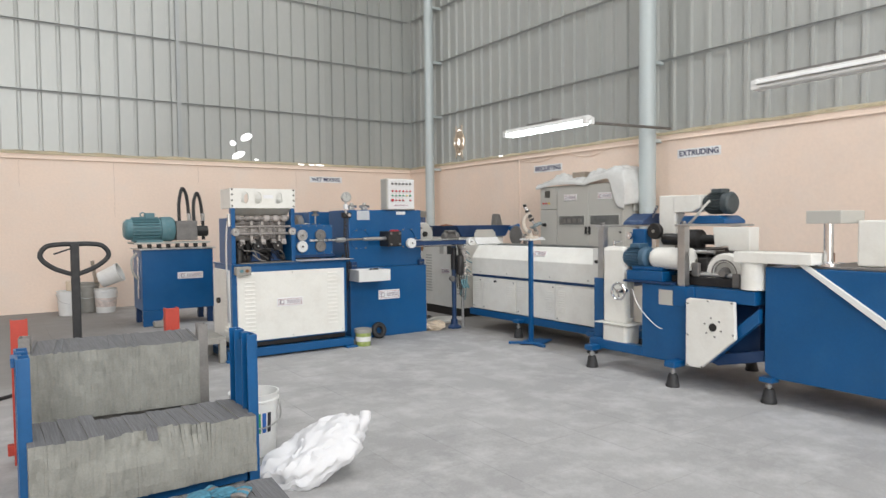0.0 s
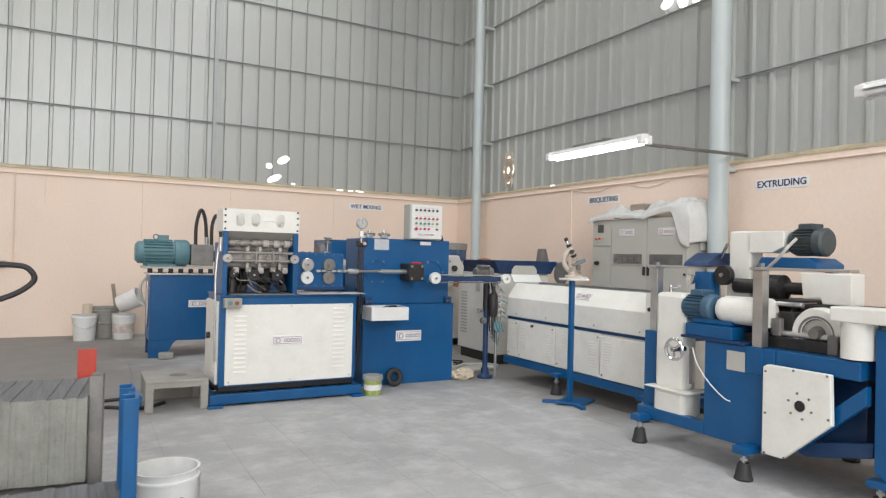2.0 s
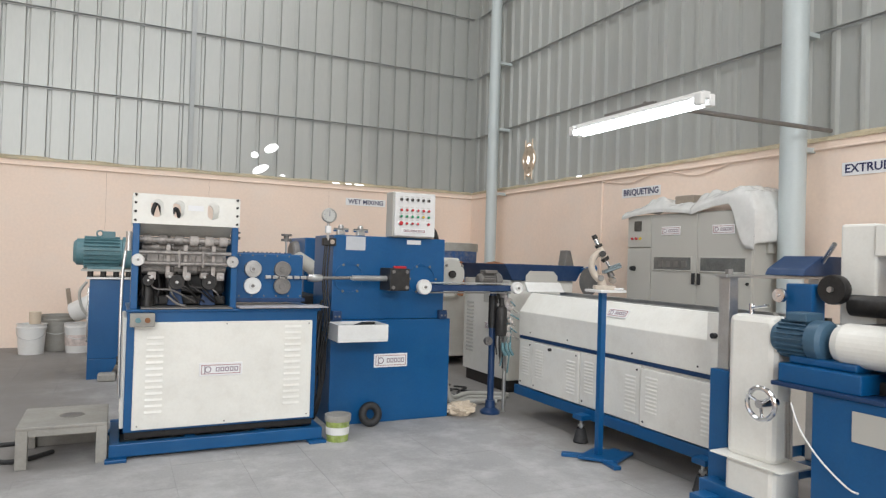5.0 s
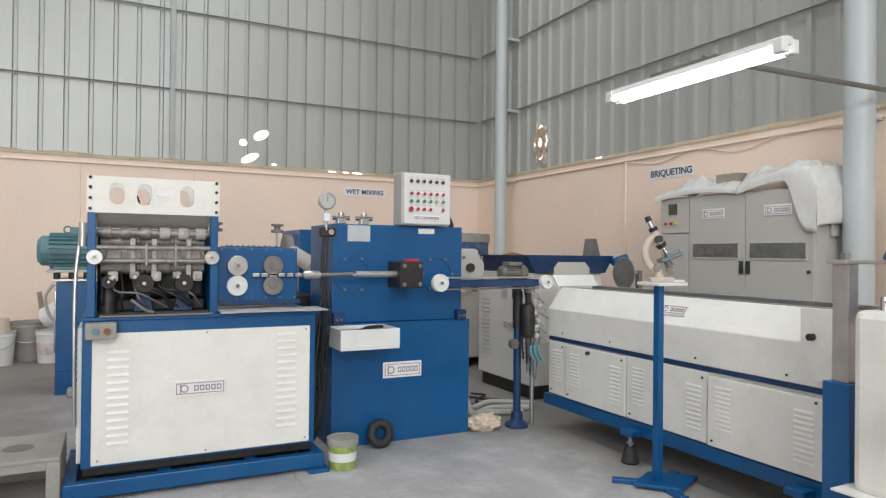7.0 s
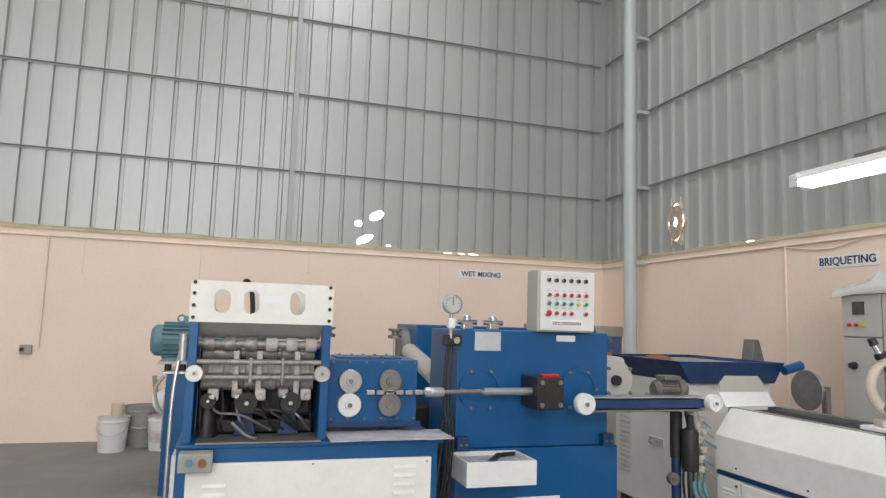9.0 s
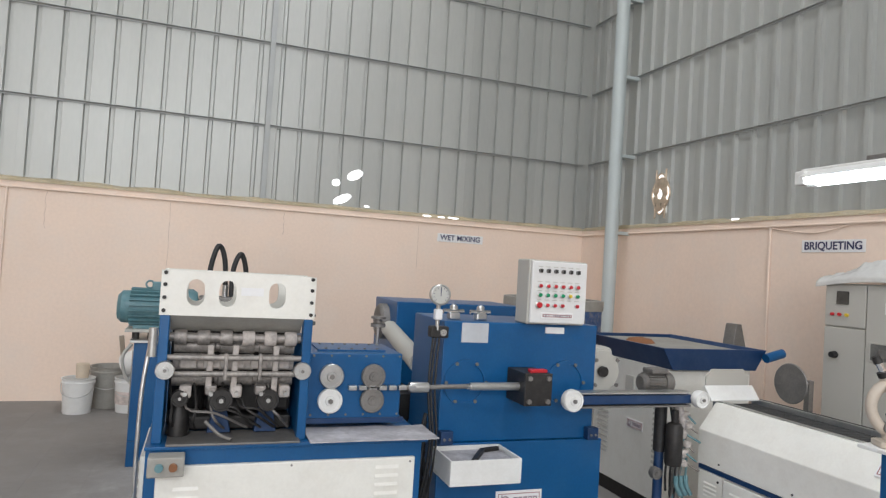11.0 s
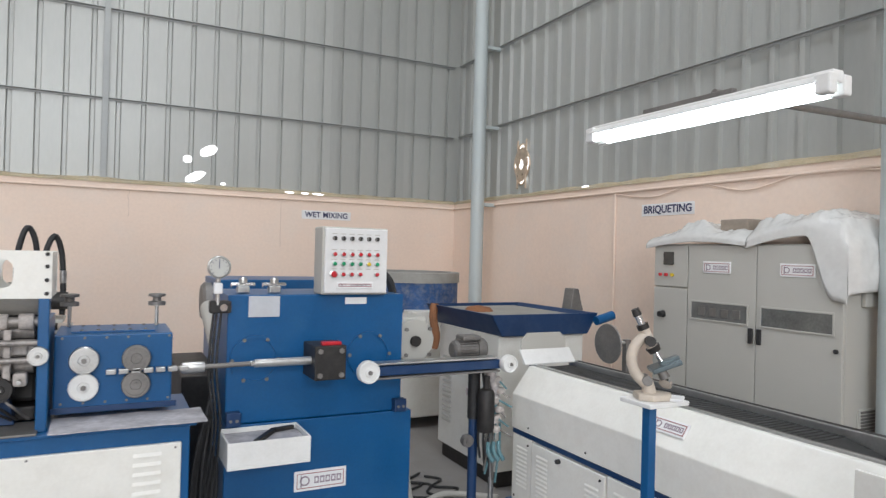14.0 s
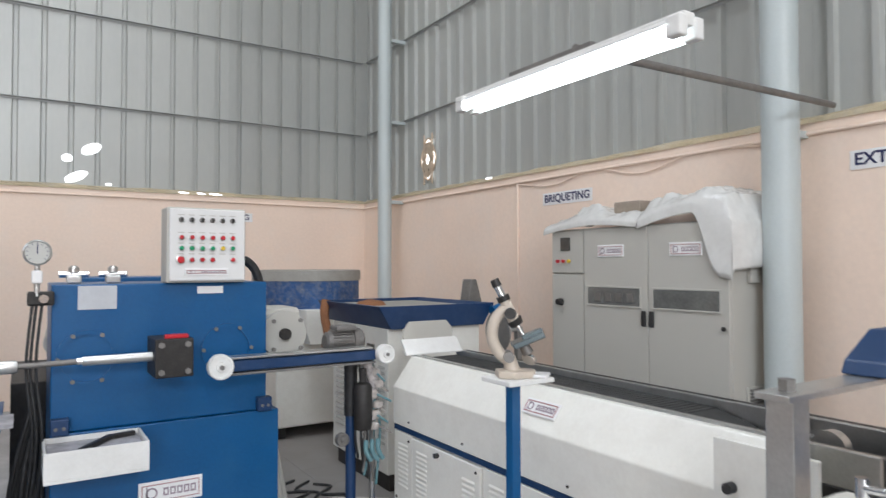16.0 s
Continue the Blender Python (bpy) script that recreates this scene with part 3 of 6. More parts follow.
for x in (2.147, 2.781):
    part("hopper_side", box(x, x + 0.012, 6.712, 7.0, 1.455, 1.643, 0.002), CREAM, hop)
part("skirt", prism([(6.702, 1.455), (6.72, 1.455), (6.83, 1.385), (6.815, 1.38)], "x", 2.19, 2.75, 0.001), STOOLGREY, hop)
part("paper_note", box(2.47, 2.565, 6.697, 6.70, 1.55, 1.585, 0), WHITEPAPER, hop)
bolt_heads(hop, [(x, 6.70, z) for x in (2.162, 2.778) for z in (1.475, 1.53, 1.585, 1.635)], "y", 0.009, DARK)
for z, r, mt in ((1.355, 0.020, GRIMY), (1.275, 0.013, GRIMY), (1.205, 0.013, GRIMY)):
    part("guide_rod", rod((2.19, 6.72 + (z > 1.3) * 0.06, z), (2.75, 6.72 + (z > 1.3) * 0.06, z), r), mt, mill, smooth=True)
for x in (2.235, 2.33, 2.425, 2.52, 2.615, 2.705):
    part("collar", lathe([(0.02, -0.026), (0.031, -0.026), (0.034, -0.02), (0.034, 0.02), (0.031, 0.026), (0.02, 0.026)], (x, 6.78, 1.355), "x", 20), PALEDUST if x > 2.5 else GRIMY, mill, smooth=True)
for z, r in ((1.24, 0.036), (1.31, 0.03), (1.165, 0.032)):
    part("roller", lathe([(0, -0.26), (r, -0.26), (r, -0.09), (r * 0.8, -0.085), (r * 0.8, -0.07), (r, -0.065), (r, 0.08), (r * 0.8, 0.085), (r * 0.8, 0.1), (r, 0.105), (r, 0.26), (0, 0.26)], (2.47, 6.84, z), "x", 24), PALEDUST if z == 1.24 else GRIMY, mill, "worn steel grooved roller", True)
for x in (2.35, 2.455, 2.63):
    part("scraper", box(x, x + 0.026, 6.745, 6.765, 1.12, 1.325, 0.004), PALEDUST, mill)
for x in (2.42, 2.565):
    part("clamp", box(x, x + 0.016, 6.70, 6.735, 1.18, 1.295, 0.004), GRIMY, mill)
for x in (2.185, 2.755):
    wheel(mill, "end_wheel", (x, 6.69, 1.225), "y", 0.039, 0.03, STEEL)
for x, z, r in ((2.25, 1.095, 0.036), (2.42, 1.085, 0.05), (2.62, 1.085, 0.05)):
    wheel(mill, "gear_wheel", (x, 6.76, z), "y", r, 0.05, DARK, STEEL, "greasy dark gear wheel")
    part("bearing_stand", prism([(x - 0.05, 0.93), (x + 0.05, 0.93), (x + 0.025, 1.06), (x - 0.025, 1.06)], "y", 6.80, 6.86, 0.004), NAVY if r > 0.04 else DARK, mill)
part("grease_canister", lathe([(0, 0), (0.042, 0), (0.042, 0.1), (0.03, 0.12), (0.03, 0.16), (0, 0.16)], (2.25, 6.80, 0.926), "z", 18), DARK, mill, smooth=True)
part("lever", sweep([(2.36, 6.72, 1.0), (2.42, 6.69, 0.95), (2.47, 6.66, 0.935)], 0.008), DULL, mill, smooth=True)
for i in range(14):
    x = 2.22 + 0.036 * i
    part("hose", sweep([(x, 6.98, 1.3), (x + 0.01 * math.sin(i * 2.1), 6.94, 1.15), (x + 0.012, 6.97, 1.0), (x + 0.01 * math.cos(i), 7.0, 0.93)], 0.008, 6, smooth_steps=3), DARK, mill, smooth=True) if i % 3 == 0 else None
for k in range(5):
    x = 2.235 + 0.1 * k
    part("roller_block", box(x, x + 0.075, 6.79, 6.82, 1.215, 1.266, 0.012), PALEDUST, mill)
part("drip_tray", box(2.2, 2.74, 6.86, 7.04, 0.93, 0.99, 0.01), DARK, mill)
part("gear_case", box(2.36, 2.74, 6.90, 7.04, 1.0, 1.2, 0.02), DARK, mill)
part("oil_pipe", sweep([(2.12, 6.72, 1.33), (2.10, 6.71, 1.1), (2.10, 6.70, 0.7), (2.105, 6.70, 0.36)], 0.009), STEEL, mill, smooth=True)
part("valve", rod((2.13, 6.70, 1.28), (2.13, 6.70, 1.40), 0.018, seg=12), STEEL, mill, smooth=True)
# roll box
rb = part("roll_box", box(2.80, 3.27, 6.85, 7.25, 0.945, 1.285, 0.006), BLUE, mill, "blue roll housing with four discs")
part("flange", box(2.79, 3.29, 6.84, 6.85, 0.95, 0.975, 0.002), NAVY, rb)
bolt_heads(rb, [(2.83 + 0.085 * i, 6.85, z) for i in range(6) for z in (1.272, 0.99)], "y", 0.006)
for x, z, mt in ((2.915, 1.178, STEEL), (2.915, 1.062, WHITE), (3.12, 1.178, DULL), (3.12, 1.062, DULL)):
    wheel(rb, "roll_disc", (x, 6.825, z), "y", 0.059, 0.03, mt)
for i in range(7):
    x = 3.0 + i * 0.05
    part("chain_link", box(x, x + 0.04, 6.81, 6.84, 1.112, 1.135, 0.004), STEEL, rb)
for x, y in ((2.84, 7.18), (3.22, 7.18)):
    part("stud", rod((x, y, 1.285), (x, y, 1.40), 0.008), STEEL, rb)
    part("knob", lathe([(0, 0), (0.04, 0), (0.04, 0.018), (0.02, 0.022), (0.02, 0.04), (0.04, 0.044), (0.04, 0.056), (0, 0.056)], (x, y, 1.385), "z", 18), DULL, rb, smooth=True)
part("top_flange", box(2.86, 3.2, 6.92, 7.14, 1.285, 1.293, 0.002), BLUE, rb)
bolt_heads(rb, [(2.9 + 0.065 * i, y, 1.293) for i in range(5) for y in (6.94, 7.12)], "z", 0.008)
part("coupling", lathe([(0.012, -0.05), (0.024, -0.05), (0.027, -0.03), (0.027, 0.03), (0.024, 0.05), (0.012, 0.05)], (3.36, 6.84, 1.121), "x", 18), STEEL, rb, smooth=True)
for k in range(5):
    x = 2.245 + 0.105 * k
    part("pinch_block", box(x, x + 0.05, 6.74, 6.80, 1.095 + 0.012 * (k % 2), 1.15, 0.01), GRIMY if k % 2 else PALEDUST, mill)
    part("set_screw", rod((x + 0.025, 6.735, 1.12), (x + 0.025, 6.70, 1.12), 0.009, seg=8), STEEL, mill)
for k in range(9):
    a = sorted((2.2 + 0.06 * ((k * 5) % 9), 2.24 + 0.06 * ((k * 7) % 9)))
    part("oil_line", sweep([(a[0], 6.83, 1.17), (a[0] + 0.02, 6.76, 1.07 - 0.01 * (k % 3)), ((a[0] + a[1]) / 2, 6.74, 1.0 + 0.015 * (k % 4)), (a[1], 6.80, 0.95)], 0.006, 6, smooth_steps=4), (DARK, DARK, DULL)[k % 3], mill, smooth=True)
part("drive_rod", rod((3.27, 6.84, 1.12), (3.62, 6.84, 1.125), 0.012), DULL, mill, smooth=True)

# ---- extrusion press ----
press = thing("extrusion_press", "tall blue steel extrusion press with dusty scuffs", "machine", (4.03, 7.25, 0))
part("lower_body", box(3.53, 4.535, 6.965, 7.52, 0.0, 0.80, 0.006), BLUE, press)
part("upper_body", box(3.53, 4.475, 6.98, 7.50, 0.802, 1.447, 0.006), BLUE, press)
for x in (3.53, 4.42):
    part("bracket", box(x, x + 0.07, 6.93, 6.98, 0.80, 0.87, 0.005), NAVY, press)
    bolt_heads(press, [(x + 0.02, 6.93, 0.83), (x + 0.05, 6.93, 0.83)], "y", 0.008)
for x, y in ((3.67, 1.12), (4.28, 1.12)):
    fl = part("flange_ring", lathe([(0.105, 0.0), (0.125, 0.0), (0.125, 0.008), (0.105, 0.008), (0.105, 0.0)], (x, 6.98, y), "y", 32), BLUE, press, smooth=True)
    bolt_heads(fl, [(x + 0.115 * math.cos(a), 6.972, y + 0.115 * math.sin(a)) for a in [math.pi / 3 * k for k in range(6)]], "y", 0.010)
part("tie_rod", rod((3.62, 6.84, 1.125), (3.95, 6.84, 1.125), 0.016), CHROME, press, "polished steel tie rod", True)
part("rod_sleeve", lathe([(0.012, -0.16), (0.02, -0.16), (0.022, 0.16), (0.012, 0.16)], (3.80, 6.84, 1.125), "x", 18), STEEL, press, smooth=True)
die = part("die_block", box(3.915, 4.075, 6.76, 6.98, 1.035, 1.205, 0.005), DARK, press, "dark steel die block with corner bolts")
bolt_heads(die, [(x, 6.76, z) for x in (3.94, 4.05) for z in (1.06, 1.18)], "y", 0.014, DULL)
part("red_handle", box(3.96, 4.06, 6.79, 6.83, 1.203, 1.222, 0.005), RED, die)
part("notice", box(3.63, 3.785, 6.974, 6.98, 1.335, 1.44, 0), material("aged_notice_paper", (0.5, 0.52, 0.55), 0.5, 0, 0.08, 8), press, "faded paper notice")
part("notice", box(4.135, 4.255, 6.974, 6.98, 1.395, 1.43, 0), WHITEPAPER, press)
plate(press, 4.02, 6.965, 0.48, 0.28, 0.105, "s")
tr = part("tray", box(3.50, 3.885, 6.69, 6.965, 0.665, 0.68, 0.003), WHITE, press, "white sheet tray holding a dark tool")
for b in ((3.50, 3.885, 6.69, 6.70, 0.68, 0.79), (3.50, 3.51, 6.70, 6.96, 0.68, 0.79), (3.875, 3.885, 6.70, 6.96, 0.68, 0.79), (3.50, 3.885, 6.955, 6.964, 0.68, 0.79)):
    part("tray_wall", box(*b, 0.002), WHITE, tr)
part("tray_paper", box(3.515, 3.87, 6.705, 6.95, 0.762, 0.768, 0.0), PAPER, tr)
part("tool", prism([(3.62, 6.72), (3.64, 6.71), (3.76, 6.88), (3.86, 6.91), (3.85, 6.93), (3.74, 6.90)], "z", 0.77, 0.79, 0.003), DARK, tr)
g = part("pressure_gauge", lathe([(0, -0.02), (0.052, -0.02), (0.055, 0.0), (0.055, 0.018), (0.048, 0.022), (0.046, 0.016), (0, 0.016)], (3.475, 6.93, 1.585), "y", 28), STEEL, press, "round pressure gauge with a pale dial", True)
part("dial", lathe([(0, 0.017), (0.046, 0.017), (0.046, 0.019), (0, 0.019)], (3.475, 6.93, 1.585), "y", 28), material("pale_gauge_dial", (0.5, 0.5, 0.47), 0.4, 0, 0.05), g)
bm = bmesh.new()
for k in range(11):
    a = radians(225 - 27 * k)
    box(-0.001, 0.001, -0.0205, -0.019, 0.034, 0.043, 0, bm)
    vs = list(bm.verts)[-8:]
    bmesh.ops.rotate(bm, verts=vs, cent=(0, 0, 0), matrix=Matrix.Rotation(a - math.pi / 2, 3, "Y").inverted())
box(-0.002, 0.002, -0.0205, -0.019, -0.005, 0.036, 0, bm)
bmesh.ops.translate(bm, verts=bm.verts, vec=(3.475, 6.93, 1.585))
part("needle_and_ticks", bm, INK, g)
part("gauge_stem", rod((3.475, 6.94, 1.40), (3.475, 6.94, 1.535), 0.011), STEEL, press, smooth=True)
part("gauge_fitting", box(3.455, 3.495, 6.92, 6.96, 1.455, 1.51, 0.006), WHITEPAPER, press)
part("valve_block", box(3.44, 3.54, 6.93, 6.99, 1.36, 1.42, 0.008), DARK, press)
part("valve_knob", rod((3.50, 6.93, 1.39), (3.50, 6.905, 1.39), 0.018, seg=14), CHROME, press, smooth=True)
for k, dx in enumerate((-0.015, 0.0, 0.02)):
    part("hydraulic_hose", sweep([(3.475 + dx, 6.95, 1.37), (3.455 + dx, 6.92, 1.1), (3.48 + dx, 6.92, 0.8), (3.45 + dx, 7.0, 0.45), (3.40, 7.2, 0.2)], 0.006), RUBBER, press, smooth=True)
for k in range(9):
    x = 3.39 + 0.014 * k
    part("slack_hose", sweep([(3.47, 7.02, 0.95 - 0.04 * k), (x, 6.98 + 0.02 * (k % 3), 0.6), (x - 0.02 * math.sin(k), 7.0, 0.3), (3.42 + 0.03 * math.cos(2 * k), 7.06, 0.06), (3.44, 7.25 + 0.03 * k, 0.03)], 0.011, 8, smooth_steps=5), RUBBER, press, smooth=True)
for x in (3.62, 3.78):
    v = part("top_valve", box(x - 0.03, x + 0.03, 7.06, 7.12, 1.449, 1.485, 0.006), STEEL, press, "small bright pneumatic valve")
    part("valve_body", rod((x - 0.06, 7.09, 1.49), (x + 0.06, 7.09, 1.49), 0.014, seg=12), CHROME, v, smooth=True)
    part("valve_cap", lathe([(0, 0), (0.022, 0), (0.022, 0.02), (0.01, 0.03), (0, 0.03)], (x, 7.09, 1.50), "z", 14), STEEL, v, smooth=True)
part("conduit", sweep([(4.36, 7.2, 1.56), (4.44, 7.2, 1.55), (4.50, 7.2, 1.45), (4.51, 7.2, 1.2), (4.515, 7.2, 0.85)], 0.024), RUBBER, press, smooth=True)
gm = part("gear_flange", lathe([(0.03, -0.10), (0.03, -0.11), (0.06, -0.11), (0.065, -0.09), (0.10, -0.08), (0.125, -0.06), (0.125, 0.02), (0.03, 0.02)], (4.62, 7.15, 1.16), "y", 30), CABINET, press, "grey gearbox flange with a dark bore", True)
bolt_heads(gm, [(4.62 + 0.105 * math.cos(a), 7.08, 1.16 + 0.105 * math.sin(a)) for a in [math.pi / 4 + math.pi / 2 * k for k in range(4)]], "y", 0.012)
part("bore", lathe([(0, 0), (0.032, 0), (0.032, 0.02), (0, 0.02)], (4.62, 7.12, 1.16), "y", 18), DARK, gm)
part("gearbox", box(4.48, 4.73, 7.17, 7.45, 1.02, 1.30, 0.03), CABINET, press)

# ---- control panel ----
panel = thing("control_panel", "light grey control box with rows of coloured buttons", "control panel", (4.165, 7.0, 1.447))
part("enclosure", box(3.985, 4.35, 6.925, 7.07, 1.449, 1.805, 0.008), CABINET, panel)
lid = part("panel_door", box(3.995, 4.342, 6.905, 6.925, 1.458, 1.798, 0.006), material("pale_grey_panel_paint", (0.70, 0.70, 0.69), 0.4, 0, 0.03), panel)


def push_button(x, z, r, mat):
    b = part("bezel", lathe([(0, 0), (r * 1.3, 0), (r * 1.3, 0.008), (r, 0.01), (0, 0.01)], (x, 6.905, z), "y", 16), STEEL, lid, smooth=True)
    part("button_cap", lathe([(0, 0.01), (r, 0.01), (r, 0.02), (r * 0.7, 0.024), (0, 0.024)], (x, 6.905, z), "y", 16), mat, b, smooth=True)


for i in range(6):
    x = 4.045 + 0.047 * i
    k = part("selector", lathe([(0, 0), (0.012, 0), (0.012, 0.01), (0, 0.01)], (x, 6.905, 1.745), "y", 14), DULL, lid, smooth=True)
    part("lever", box(x - 0.004, x + 0.004, 6.88, 6.896, 1.735, 1.755, 0.002), DARK, k)
    push_button(x, 1.662, 0.010, RED)
    push_button(x, 1.612, 0.010, YELLOW if i == 4 else GREEN)
    if i != 4:
        push_button(x if i else x - 0.003, 1.557, 0.016 if i == 0 else 0.010, RED)
bm = bmesh.new()
for i in range(6):
    x = 4.045 + 0.047 * i
    for z in (1.768, 1.685, 1.635, 1.585):
        box(x - 0.014, x + 0.014, 6.9035, 6.9055, z - 0.002, z + 0.002, 0, bm)
tagged(part("legends", bm, CABINET, lid), kind="stuff")
plate(lid, 4.16, 6.905, 1.50, 0.20, 0.035, "s")

# ---- pulley arm ----
arm = thing("belt_arm", "blue belt arm with two white pulleys", "conveyor", (4.6, 6.8, 0))
part("beam", box(4.20, 5.00, 6.775, 6.83, 1.035, 1.085, 0.004), NAVY, arm)
part("top_rail", box(4.24, 4.97, 6.76, 6.84, 1.094, 1.104, 0.002), STEEL, arm)
part("bottom_rail", box(4.22, 4.99, 6.765, 6.835, 1.018, 1.028, 0.002), DULL, arm)
wheel(arm, "pulley", (4.187, 6.74, 1.068), "y", 0.058, 0.05, WHITE, None, "white plastic pulley")
wheel(arm, "pulley", (5.03, 6.74, 1.066), "y", 0.05, 0.05, WHITE, None, "white plastic pulley")
motor("drive_motor", arm, (4.90, 6.98, 1.12), "x", 0.22, 0.065, DULL)
part("mount", box(4.82, 5.02, 6.84, 7.08, 1.035, 1.055, 0.004), STOOLGREY, arm)
part("support_pole", rod((4.93, 6.95, 0.0), (4.93, 6.95, 1.035), 0.028), NAVY, arm, smooth=True)
part("pole_sleeve", rod((4.93, 6.95, 0.72), (4.93, 6.95, 0.99), 0.036), RUBBER, arm, smooth=True)
part("support_pole", rod((5.06, 6.95, 0.0), (5.06, 6.95, 0.98), 0.016), STEEL, arm, smooth=True)
wheel(arm, "hand_knob", (4.84, 6.86, 0.62), "y", 0.035, 0.04, DULL)
for k in range(9):
    x = 4.95 + 0.011 * k
    part("wire", sweep([(x, 6.90, 1.03), (x + 0.02 * math.sin(k * 3), 6.86, 0.85), (x - 0.03 * math.cos(k * 2), 6.87, 0.65), (x + 0.02 * math.sin(k), 6.9, 0.5 - 0.02 * k)], 0.007, 6), (RUBBER, DULL, TEAL)[k % 3], arm, smooth=True)
part("wire_clump", sweep([(4.98, 6.88, 1.02), (5.02, 6.86, 0.9), (4.99, 6.87, 0.78), (5.01, 6.86, 0.7)], 0.026, 10), material("dusty_wire_wrap", (0.4, 0.37, 0.36), 0.7, 0, 0.5, 30, 0.8, 60), arm, smooth=True)

part("cylinder", lathe([(0, 0), (0.045, 0), (0.05, 0.02), (0.05, 0.22), (0.04, 0.24), (0.02, 0.25), (0.02, 0.32), (0, 0.32)], (4.96, 6.86, 0.66), "z", 20), DARK, arm, "dark hydraulic cylinder", True)
for k in range(6):
    z = 0.95 - 0.055 * k
    part("fitting", lathe([(0, -0.018), (0.022, -0.018), (0.028, -0.006), (0.026, 0.01), (0.016, 0.018), (0, 0.018)], (5.03 + 0.015 * math.sin(k * 2.3), 6.85 - 0.01 * (k % 2), z), "z" if k % 2 else "y", 10), PALEDUST, arm, smooth=True)
    part("valve_lever", rod((5.03, 6.83, z), (5.06 + 0.02 * (k % 3), 6.80, z - 0.04), 0.006, seg=6), (TEAL, GRIMY)[k % 2], arm, smooth=True)
for k in range(3):
    part("tap_handle", sweep([(4.97 + 0.035 * k, 6.84, 0.60), (4.96 + 0.035 * k, 6.82, 0.55), (4.985 + 0.035 * k, 6.81, 0.50)], 0.013, 8), TEAL, arm, smooth=True)
part("foot_casting", lathe([(0, 0), (0.085, 0), (0.085, 0.02), (0.045, 0.05), (0.04, 0.11), (0, 0.11)], (4.93, 6.95, 0), "z", 18), NAVY, arm, smooth=True)

# ---- long drying bed ----
bed = thing("conveyor_bed", "long cream conveyor bed with louvred doors and blue frame", "machine", (5.5, 5.8, 0))
part("lower_body", box(5.17, 5.86, 4.72, 6.87, 0.24, 0.64, 0.004), CREAM, bed)
bm = box(5.145, 5.20, 4.70, 6.92, 0.16, 0.238)
box(5.82, 5.875, 4.70, 6.92, 0.16, 0.238, bm=bm)
for y in (4.75, 5.8, 6.80):
    box(5.20, 5.82, y, y + 0.06, 0.162, 0.236, bm=bm)
part("frame", bm, BLUE, bed, "blue steel channel frame")
part("seam_rail", box(5.152, 5.865, 4.72, 6.865, 0.638, 0.664, 0.002), NAVY, bed)
for y0, y1, proud, lv in ((6.67, 6.86, 0.0, True), (6.05, 6.655, 0.008, True), (5.42, 6.04, 0.0, True), (4.76, 5.40, 0.018, True)):
    d = part("door_panel", box(5.15 - proud, 5.172, y0, y1, 0.25, 0.634 - proud * 0.8, 0.004), CREAM, bed)
    louvres(d, y1 - 0.15, y1 - 0.05, 0.34, 0.58, 10, 5.15 - proud, "w")
    if y1 - y0 > 0.4:
        louvres(d, y0 + 0.04, y0 + 0.14, 0.30, 0.56, 10, 5.15 - proud, "w")
    bolt_heads(d, [(5.15 - proud, y0 + 0.03, 0.60), (5.15 - proud, y1 - 0.03, 0.28)], "x", 0.007, DARK)
part("door_knob", rod((5.145, 6.40, 0.60), (5.12, 6.40, 0.60), 0.012), RUBBER, bed)
cover = part("side_cover", prism([(5.15, 0.666), (5.15, 0.865), (5.265, 1.018), (5.30, 1.018), (5.30, 0.666)], "y", 4.70, 6.875, 0.005), CREAM, bed, "cream chamfered side cover")
part("side_cover", box(5.70, 5.86, 4.72, 6.87, 0.666, 0.94, 0.005), CREAM, bed)
plate(cover, 5.2065, 5.71, 0.944, 0.20, 0.07, "w", -37)
bolt_heads(cover, [(5.15, y, 0.70) for y in (4.95, 5.5, 6.2, 6.7)], "x", 0.006, DARK)
part("bed_floor", box(5.30, 5.70, 4.50, 6.95, 0.88, 0.92, 0.003), DARK, bed)
for x, w, zt, mt in ((5.305, 0.02, 1.024, STEEL), (5.352, 0.03, 1.012, DULL), (5.61, 0.016, 1.028, STEEL), (5.655, 0.04, 1.02, DARK)):
    part("guide_rail", box(x, x + w, 4.50, 6.94, 0.92, zt, 0.003), mt, bed)
part("chain_channel", box(5.326, 5.35, 4.52, 6.92, 0.92, 0.975, 0.002), RUBBER, bed)
BELT = material("dusty_black_belt", (0.035, 0.035, 0.036), 0.65, 0.0, 0.3, 6, 0.1, 60, 0.4, (0.10, 0.10, 0.098))
for i in range(58):
    y = 5.18 + 0.03 * i
    part("belt_slat", prism([(y, 0.985), (y + 0.004, 1.0), (y + 0.022, 1.0), (y + 0.028, 0.985)], "x", 5.39, 5.605, 0), BELT, bed)
for k, y in enumerate((4.58, 4.84, 5.08)):
    part("cross_bar", rod((5.38, y, 0.96), (5.61, y, 0.96), 0.014, seg=12), DULL, bed, smooth=True)
part("belt_tongue", prism([(5.02, 0.95), (5.18, 0.985), (5.18, 0.998), (5.02, 0.962)], "x", 5.40, 5.60, 0.002), BELT, bed)
part("drive_gear", lathe([(0, -0.02), (0.05, -0.02), (0.05, 0.02), (0, 0.02)], (5.46, 4.70, 0.985), "x", 20), STEEL, bed, smooth=True)
for i in range(36):
    y = 4.9 + 0.055 * i
    part("chain_roller", rod((5.33, y, 0.982), (5.346, y, 0.982), 0.012, seg=8), GRIMY, bed)
hd = part("end_hood", prism([(6.88, 1.022), (6.90, 1.022), (6.955, 1.10), (6.945, 1.108), (6.88, 1.03)], "x", 5.24, 5.615, 0.002), WHITE, bed, "white sheet metal end hood")
